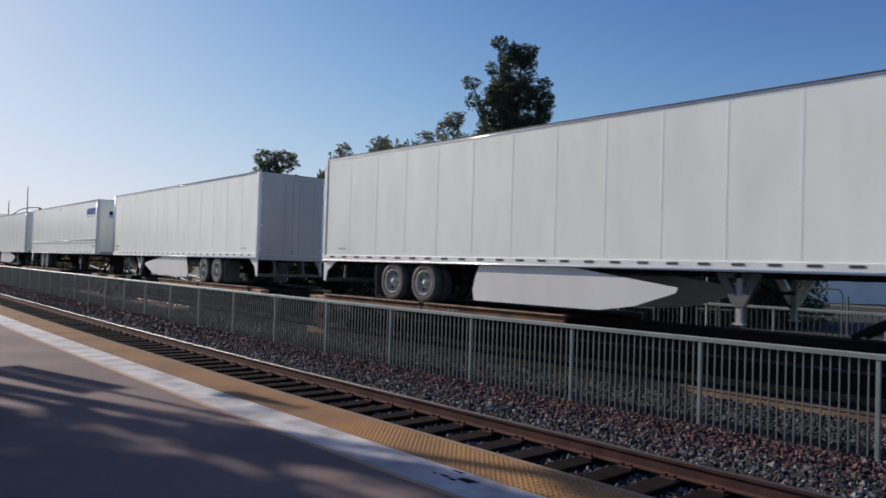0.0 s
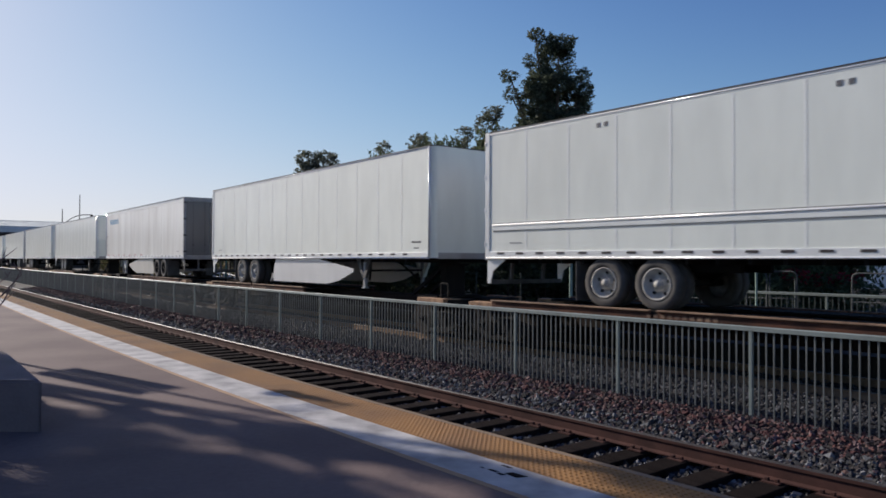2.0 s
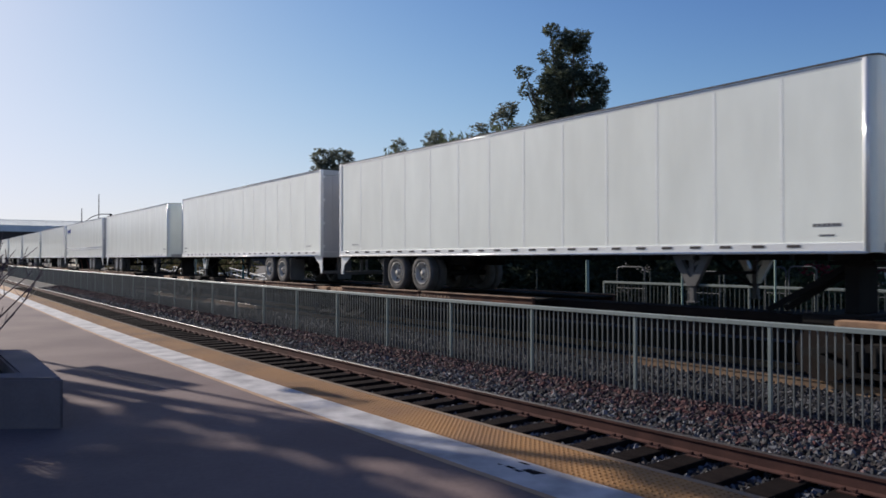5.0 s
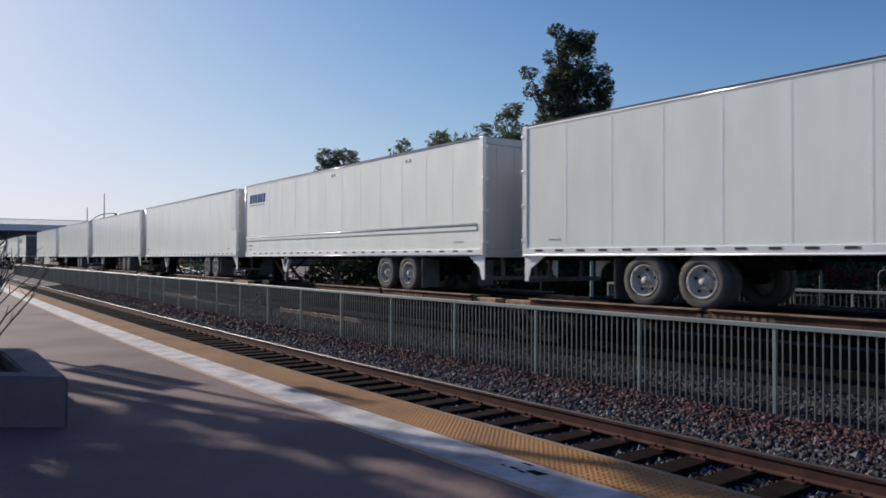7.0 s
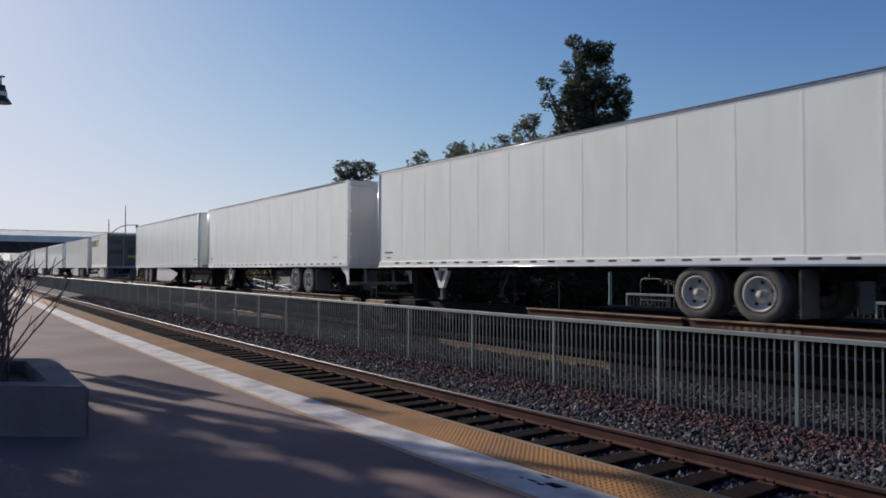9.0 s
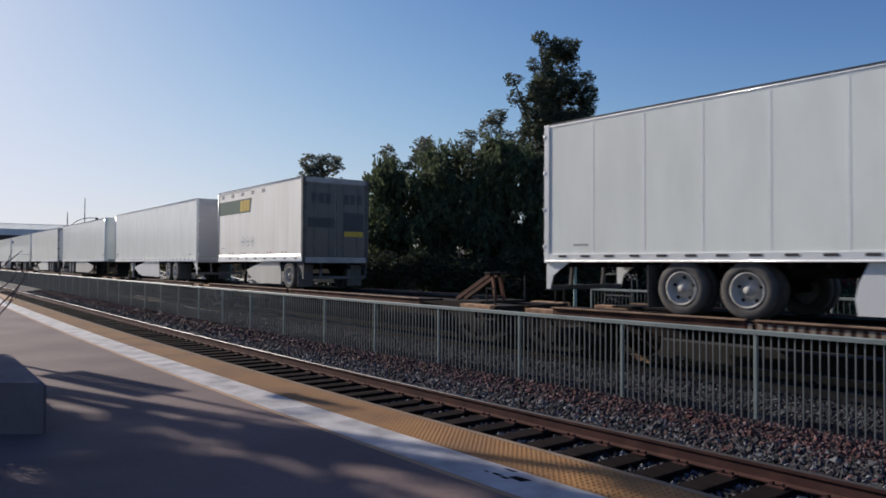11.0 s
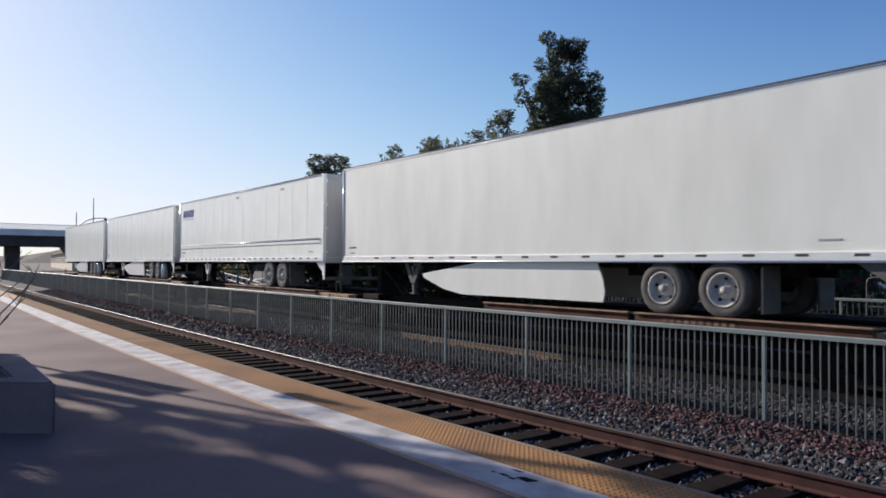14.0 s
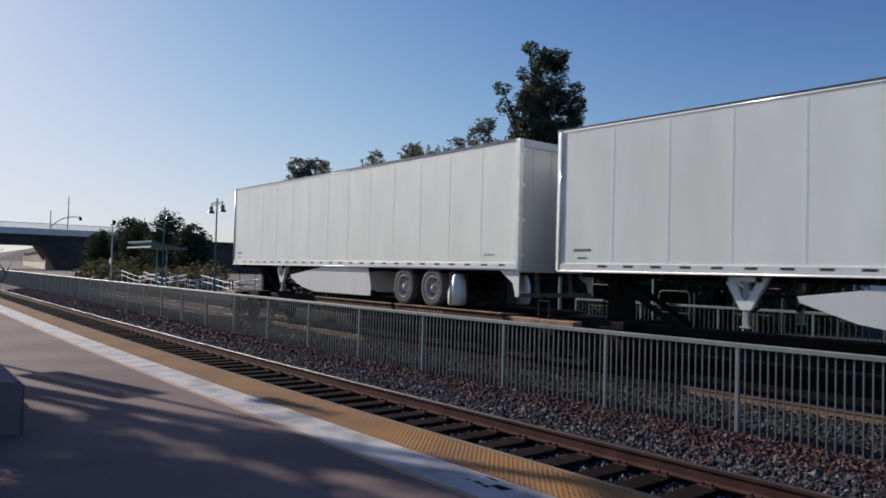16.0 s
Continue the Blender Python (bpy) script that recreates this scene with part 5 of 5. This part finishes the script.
# Flowering hedge.
hedge = empty("flowering_hedge", Matrix.Translation((15.9, 29.6, -0.4)), "red-flowering hedge behind the wire fence", "hedge")
vs, fs = leaves([((-0.9, 0, 1.6), (0.7, 0.5, 0.35)), ((0.2, 0, 1.5), (0.7, 0.5, 0.3)), ((1.2, 0, 1.5), (0.6, 0.5, 0.3))], 380, 0.09, 0, 61)
heap("blossom", vs, fs, M_REDFLOWER, hedge)
vs, fs = leaves([((-1.2, 0.2, 0.8), (1.8, 0.6, 0.9)), ((1.2, 0.2, 0.8), (1.8, 0.6, 0.8))], 3500, 0.1, 0, 62)
heap("foliage", vs, fs, M_PEPPER, hedge)

# Dry scrub on the bank.
scrub = empty("scrub", Matrix(), "dry grass and scrub on the railway bank", "scrub", kind="stuff")
lum = []
for i in range(12):
    x, y, th = spot(66 + i * 4.2, 24 + (i * 7) % 5)
    lum.append(((x, y, 0.2), (2.6, 1.6, 1.0 + (i % 3) * 0.5)))
vs, fs = leaves(lum, 6000, 0.26, 0, 63)
heap("scrub_leaves", vs, fs, island_mat("dry_scrub", [(0.16, 0.13, 0.06), (0.10, 0.10, 0.045), (0.22, 0.17, 0.09), (0.07, 0.075, 0.03)], 0.9, 0.2), scrub)


# ---- station furniture ----
def lantern(bm_d, bm_f, x, z):
    rod(bm_d, (x, 0, z + 0.42), (x, 0, z + 0.62), 0.02, 6)
    rod(bm_d, (x, 0, z + 0.26), (x, 0, z + 0.42), 0.13, 12, 0.09)
    rod(bm_f, (x, 0, z + 0.16), (x, 0, z + 0.26), 0.14, 12)
    rod(bm_d, (x, 0, z), (x, 0, z + 0.16), 0.24, 14, 0.13)


def station_lamp(m, label, h=5.6, banners=False):
    """A tall post with a cross arm and two hanging lanterns."""
    t = empty("station_lamp", m, label, "lamp post", "station lamps")
    bm = bmesh.new()
    rod(bm, (0, 0, -0.3), (0, 0, h), 0.055, 10, 0.045)
    rod(bm, (0, 0, -0.3), (0, 0, 0.4), 0.12, 10, 0.08)
    part("post", bm, M_TEAL, t)
    bm = bmesh.new()
    beam(bm, (-1.05, 0, h - 0.25), (1.05, 0, h - 0.25), 0.04, 0.04)
    beam(bm, (-0.97, 0, h - 0.4), (0.97, 0, h - 0.4), 0.03, 0.03)
    for q in (-0.9, -0.6, -0.3, 0.3, 0.6, 0.9):
        beam(bm, (q, 0, h - 0.4), (q, 0, h - 0.25), 0.03, 0.03)
    part("cross_arm", bm, M_TEAL, t)
    for q in (-0.97, 0.97):
        bd, bf = bmesh.new(), bmesh.new()
        lantern(bd, bf, q, h - 0.88)
        lan = part("lantern", bd, M_LANTERN, t, "dark bell-shaped hanging lantern")
        part("lamp_glass", bf, M_FROST, lan)
    if banners:
        for side in (-1, 1):
            bm = bmesh.new()
            cbox(bm, 0.06, 0.36, -0.012, 0.012, 3.75, 5.15, 0.004)
            cloth = part("banner", bm, M_SIGNBLUE, t, "blue hanging banner")
            bm = bmesh.new()
            for z in (3.72, 5.18):
                rod(bm, (0, 0, z), (0.4, 0, z), 0.014, 6)
            part("banner_arm", bm, M_TEAL, cloth)
            cloth.matrix_basis = pose(0, 0, 0, 0, 0, 21 + (180 if side > 0 else 0))
    return t


station_lamp(pose(-11.82, 16.56, 0, 0, 0, 30), "teal station lamp post with two lanterns and banners", 6.55, True)
lamp = station_lamp(along(43.5, 17.2, 0.3), "teal station lamp post with two hanging lanterns")
copy_thing(lamp, along(54.0, 17.2, 0.3))

# Lamp post with banner and hanging name board.
name_post = empty("name_post", along(14.3, 16.9), "green post with blue banner and station name board", "sign post")
bm = bmesh.new()
rod(bm, (0, 0, 0), (0, 0, 5.2), 0.05, 10, 0.04)
part("post", bm, M_POLE, name_post)
bm = bmesh.new()
cbox(bm, -0.62, 0.62, -0.03, 0.03, 2.1, 2.42, 0.01)
board = part("name_board", bm, M_TEAL, name_post, "dark teal board")
bm = bmesh.new()
slanted_bars(bm, -0.5, 2.2, 1.0, 0.1, 10, 0.031, 1, 0.2, 0)
part("lettering", bm, M_OFFWHITE, board, "pale bars of lettering")
bm = bmesh.new()
cbox(bm, -0.62, 0.62, -0.035, 0.035, 2.42, 2.5, 0.01)
part("board_cap", bm, M_SIGNBLUE, name_post)
bm = bmesh.new()
cbox(bm, 0.06, 0.42, -0.01, 0.01, 2.8, 4.0, 0.004)
part("banner", bm, M_SIGNBLUE, name_post, "blue hanging banner")
bm = bmesh.new()
cbox(bm, -0.12, 0.12, 0.05, 0.07, 1.7, 2.0, 0.005)
part("notice", bm, M_SIGNWHITE, name_post, "small white notice")
bd, bf, bm = bmesh.new(), bmesh.new(), bmesh.new()
lantern(bd, bf, 0.7, 4.3)
beam(bm, (0, 0, 4.95), (0.75, 0, 4.95), 0.04, 0.04)
part("arm", bm, M_POLE, name_post)
part("lantern", bd, M_LANTERN, name_post)
part("lamp_glass", bf, M_FROST, name_post)


def post_sign(s, d, top, face, label):
    t = empty("sign", along(s, d), label, "sign")
    bm = bmesh.new()
    rod(bm, (0, 0, 0), (0, 0, top), 0.025, 8)
    part("post", bm, M_POLE, t, "pale green post")
    if face == "white":
        bm = bmesh.new()
        cbox(bm, -0.14, 0.14, 0.026, 0.04, top - 0.32, top, 0.005)
        plate = part("plate", bm, M_SIGNWHITE, t)
        bm = bmesh.new()
        slanted_bars(bm, -0.05, top - 0.2, 0.1, 0.12, 2, 0.041, 1, 0.3, 0)
        slanted_bars(bm, -0.08, top - 0.27, 0.16, 0.03, 4, 0.041, 1, 0.2, 0)
        part("lettering", bm, M_GREYMARK, plate)
    else:
        bm = bmesh.new()
        bmesh.ops.create_cone(bm, cap_ends=True, segments=20, radius1=0.15, radius2=0.15, depth=0.015, matrix=pose(0, 0.034, top - 0.15, 90, 0, 0))
        plate = part("plate", bm, M_SIGNBLUE, t)
        bm = bmesh.new()
        prism(bm, [(-0.025, top - 0.22), (0.025, top - 0.22), (0.025, top - 0.12), (0.06, top - 0.12), (0, top - 0.06), (-0.06, top - 0.12), (-0.025, top - 0.12)], 0.043, 0.047)
        part("symbol", bm, M_SIGNWHITE, plate)
    return t


post_sign(8.3, 16.6, 3.27, "white", "white plate on a slim pale green post")
post_sign(10.8, 16.6, 3.18, "blue", "round blue sign on a slim pale green post")

# Tubular hoop rails behind the far fence.
def hoop_rail(s, width, top):
    t = empty("hoop_rail", along(s, 18.5), "grey tubular steel guard rail on the far platform", "railing", "hoop rails")
    bm = bmesh.new()
    w, r = width / 2, 0.12
    bend = [(-w, -0.4), (-w, top - r), (-w + r * 0.3, top - r * 0.3), (-w + r, top), (w - r, top), (w - r * 0.3, top - r * 0.3), (w, top - r), (w, -0.4)]
    for (xa, za), (xb, zb) in zip(bend, bend[1:]):
        rod(bm, (xa, 0, za), (xb, 0, zb), 0.019, 8)
    part("hoop", bm, M_FARRAIL, t)
    bm = bmesh.new()
    rod(bm, (-w, 0, top * 0.55), (w, 0, top * 0.55), 0.014, 8)
    part("middle_rail", bm, M_FARRAIL, t)
    return t


for hs, hw, ht in ((11.35, 1.0, 1.36), (9.25, 0.55, 1.5), (8.55, 0.7, 1.52), (13.9, 1.05, 1.46), (6.4, 1.0, 1.5)):
    hoop_rail(hs, hw, ht)

# Shelter with curved teal canopy.
shelter = empty("shelter", along(57.0, 17.6), "platform shelter with curved teal canopy on one post", "shelter")
for q in (-1.2, 1.2):
    bm = bmesh.new()
    rod(bm, (q, -0.4, 0), (q, -0.4, 3.1), 0.07, 8)
    part("post", bm, M_POLE, shelter)
bm = bmesh.new()
n = 8
prof = [(-1.3 + 2.6 * i / n, 3.0 + 0.45 * (i / n) ** 1.6) for i in range(n + 1)]
top = [[bm.verts.new((x, y, z)) for y, z in prof] for x in (-3.2, 3.2)]
bot = [[bm.verts.new((x, y, z - 0.14)) for y, z in prof] for x in (-3.2, 3.2)]
for i in range(n):
    bm.faces.new((top[0][i], top[1][i], top[1][i + 1], top[0][i + 1]))
    bm.faces.new((bot[0][i + 1], bot[1][i + 1], bot[1][i], bot[0][i]))
    for k in (0, 1):
        bm.faces.new((top[k][i], top[k][i + 1], bot[k][i + 1], bot[k][i]))
for i in (0, n):
    bm.faces.new((top[0][i], bot[0][i], bot[1][i], top[1][i]))
part("canopy", bm, M_TEAL, shelter, "curved teal canopy roof")
bm = bmesh.new()
cbox(bm, -3.2, 3.2, 1.28, 1.36, 2.92, 3.02, 0.01)
part("gutter", bm, M_WHITEPAINT, shelter, "pale gutter edge")

# White handrails of the ramps.
for k, (s, n) in enumerate(((46.0, 3), (53.0, 3), (60.0, 3), (67.0, 2))):
    ramp = empty("ramp_railing", along(s, 18.4), "white tubular handrail of a platform ramp", "railing", "ramp railings")
    for dy, z0, z1 in ((0.0, 0.55, 1.05), (-1.5, 0.95, 0.5)):
        for up in (0.0, -0.38):
            bm = bmesh.new()
            rod(bm, (-3.2, dy, z0 + up), (3.2, dy, z1 + up), 0.035, 8)
            part("rail", bm, M_WHITEPAINT, ramp)
        for q in (-3.0, -1.0, 1.0, 3.0):
            bm = bmesh.new()
            zq = z0 + (z1 - z0) * (q + 3.2) / 6.4
            rod(bm, (q, dy, -0.45), (q, dy, zq), 0.03, 8)
            part("post", bm, M_WHITEPAINT, ramp)

# Signal mast with a round white plate.
mast = empty("signal_mast", along(69.0, 17.2), "grey signal mast with small white plate", "mast")
bm = bmesh.new()
rod(bm, (0, 0, -0.4), (0, 0, 5.6), 0.07, 8, 0.05)
part("post", bm, M_GALV, mast)
bm = bmesh.new()
bmesh.ops.create_cone(bm, cap_ends=True, segments=16, radius1=0.3, radius2=0.3, depth=0.03, matrix=pose(0, 0.09, 1.9, 90, 0, 0))
part("plate", bm, M_SIGNWHITE, mast)
bm = bmesh.new()
cbox(bm, -0.6, 0.6, -0.05, 0.05, 5.1, 5.2, 0.01)
cbox(bm, -0.6, -0.35, -0.12, 0.12, 5.2, 5.5, 0.02)
part("cross_arm", bm, M_DARK, mast)

# Planter with bare shrub.
PL = [(-3.9, 7.6), (-5.6, 10.0), (-8.9, 10.0), (-7.6, 7.6)]
planter = empty("planter", Matrix.Translation((-6.4, 8.7, 0)), "heavy grey-mauve concrete planter with a bare shrub", "planter")
bm = bmesh.new()
outer = [(x + 6.4, y - 8.7) for x, y in PL]
inner = [(x * 0.74, y * 0.70) for x, y in outer]
v = {}
for key, ring_pts, z in (("o0", outer, 0.0), ("o1", outer, 0.52), ("i1", inner, 0.52), ("i0", inner, 0.34)):
    v[key] = [bm.verts.new((x, y, z)) for x, y in ring_pts]
for a, b in (("o0", "o1"), ("o1", "i1"), ("i1", "i0")):
    for i in range(4):
        j = (i + 1) % 4
        bm.faces.new((v[a][i], v[a][j], v[b][j], v[b][i]))
bmesh.ops.bevel(bm, geom=bm.edges[:], offset=0.025, segments=2, affect="EDGES")
part("wall", bm, M_PLANTER, planter)
bm = bmesh.new()
prism_z(bm, [(x * 0.76, y * 0.72) for x, y in outer], 0.2, 0.36)
part("soil", bm, M_SOIL, planter)
shrub = empty("shrub", Matrix.Translation((-5.95, 8.9, 0.36)), "bare mauve-brown twiggy shrub in the planter", "shrub")
g = random.Random(8)
for k in range(14):
    bm = bmesh.new()
    for i in range(20):
        a, t = g.uniform(0, 6.28), g.uniform(0.15, 1.0)
        p = Vector((g.uniform(-0.25, 0.35) - 0.08 * k, g.uniform(-0.45, 0.3), 0))
        for j in range(4):
            q = p + Vector((math.cos(a) * t * 0.3, math.sin(a) * t * 0.3, g.uniform(0.25, 0.42)))
            rod(bm, p, q, 0.014 - 0.002 * j, 5, 0.012 - 0.002 * j)
            for e in range(2):
                b2 = g.uniform(0, 6.28)
                rod(bm, q, q + Vector((math.cos(b2) * 0.16, math.sin(b2) * 0.16, 0.14)), 0.006, 4, 0.003)
            p, a = q, a + g.uniform(-0.6, 0.6)
    part("branch", bm, M_TWIG, shrub)

# ---- the road bridge and what lies beyond ----
SB = 232.0
bridge = empty("road_bridge", along(SB, 13.0, 0.0), "dark concrete road bridge over the tracks", "bridge")
# x runs along the railway, y towards the viewer's side.
bm = bmesh.new()
cbox(bm, -6, 6, -27, 75, 6.0, 9.4, 0.1)
box(bm, -6.5, -6.0, -60, 75, 8.4, 8.9)
part("girder", bm, M_BRIDGE, bridge)
bm = bmesh.new()
box(bm, -6.6, -6.1, -60, 75, 8.9, 10.6)
part("parapet", bm, M_PARAPET, bridge, "pale parapet")
bm = bmesh.new()
box(bm, -6.3, -6.22, -60, 75, 11.9, 12.05)
for i in range(56):
    y = -60 + i * 2.4
    box(bm, -6.3, -6.22, y, y + 0.08, 10.5, 12.0)
for i in range(450):
    y = -60 + i * 0.3
    box(bm, -6.27, -6.25, y, y + 0.12, 10.5, 11.95)
part("safety_fence", bm, M_PARAPET, bridge, "pale mesh safety fence")
for y in (-10.0, 26.0, 60.0):
    bm = bmesh.new()
    cbox(bm, -2, 2, y - 1.8, y + 1.8, -0.6, 6.0, 0.1)
    part("pier", bm, M_BRIDGE, bridge)
bm = bmesh.new()
prism_pts = [(-27.5, -0.6), (-22.5, 6.3), (-22.5, 9.3), (-110, 9.0), (-110, -0.6)]
a = [bm.verts.new((-6.0, y, z)) for y, z in prism_pts]
b = [bm.verts.new((8.0, y, z)) for y, z in prism_pts]
bm.faces.new(a)
bm.faces.new(b[::-1])
for i in range(5):
    j = (i + 1) % 5
    bm.faces.new((a[i], b[i], b[j], a[j]))
part("abutment", bm, M_BRIDGE, bridge, "dark sloping abutment")
for y, hgt in ((-29.4, 10.6), (-25.0, 6.4), (-50.0, 6.0)):
    bm = bmesh.new()
    rod(bm, (-5.5, y, 9.4), (-5.5, y, 9.4 + hgt), 0.15, 6, 0.10)
    mast_ob = part("lamp_mast", bm, M_FLAP, bridge, "grey mast on the bridge")
    if y == -25.0:
        bm = bmesh.new()
        bend = [(-25.0, 11.2), (-26.2, 12.3), (-27.4, 13.3), (-28.6, 13.9), (-30.2, 14.3), (-32.6, 14.4)]
        for (ya, za), (yb, zb) in zip(bend, bend[1:]):
            rod(bm, (-5.5, ya, za), (-5.5, yb, zb), 0.12, 6)
        part("arm", bm, M_FLAP, mast_ob, "curved signal arm")
        bm = bmesh.new()
        cbox(bm, -5.75, -5.25, -32.9, -32.2, 13.4, 14.4, 0.08)
        part("signal_head", bm, M_DARK, mast_ob)

shed = empty("long_building", pose(-104.0 - 0.492 * 80 + 0.87 * 9, 210.6 + 0.87 * 80 + 0.492 * 9, -0.6, 0, 0, 119.5), "long cream building with grey roof beyond the bridge", "building")
bm = bmesh.new()
box(bm, -80, 80, -9, 9, 0, 5.4)
part("wall", bm, M_CREAMWALL, shed)
bm = bmesh.new()
prism_pts = [(-9.8, 5.3), (9.8, 5.3), (0, 7.6)]
a = [bm.verts.new((-81, y, z)) for y, z in prism_pts]
b = [bm.verts.new((81, y, z)) for y, z in prism_pts]
bm.faces.new(a)
bm.faces.new(b[::-1])
for i in range(3):
    j = (i + 1) % 3
    bm.faces.new((a[i], b[i], b[j], a[j]))
part("roof", bm, M_ROOF, shed)
bm = bmesh.new()
box(bm, -1.6, 1.6, 9.0, 9.06, 2.0, 4.2)
win = part("window", bm, M_GLASS, shed)
win.location = (-72, 0, 0)
for i in range(1, 19):
    again(win, Matrix.Translation((-72 + i * 8, 0, 0)), shed)

# Pale sheds far off beyond the trees.
far_shed = empty("far_shed", Matrix.Translation((48, 70, -0.6)), "pale low shed beyond the yard", "building")
bm = bmesh.new()
box(bm, -9, 9, -4, 4, 0, 3.4)
part("wall", bm, M_PARAPET, far_shed)
bm = bmesh.new()
prism(bm, [(-9.4, 3.3), (9.4, 3.3), (7, 5.0), (-7, 5.0)], -4.3, 4.3)
part("roof", bm, M_ROOF, far_shed)
# Low hills on the horizon.
bm = bmesh.new()
n = 70
lo, hi = [], []
for i in range(n + 1):
    a = math.radians(-80 + 160 * i / n)
    r = 2100
    hgt = 38 + 20 * math.sin(i * 0.55) + 14 * math.sin(i * 1.3 + 1)
    lo.append(bm.verts.new((r * math.sin(a), r * math.cos(a), -4)))
    hi.append(bm.verts.new((r * 1.1 * math.sin(a), r * 1.1 * math.cos(a), hgt)))
for i in range(n):
    bm.faces.new((lo[i], lo[i + 1], hi[i + 1], hi[i]))
tagged(part("backdrop", bm, M_GROUND, None), "hazy low hills far away", "hills", kind="structure")


def motions():
    """The train runs past at one speed."""
    times = [i * 0.5 for i in range(33)]
    for ob, mid, leads in moving:
        walk(ob, [(t, ride(mid - SPEED * (t - 8.0) - GAIN / 2 * (t - 8.0) ** 2, leads)) for t in times])


motions()
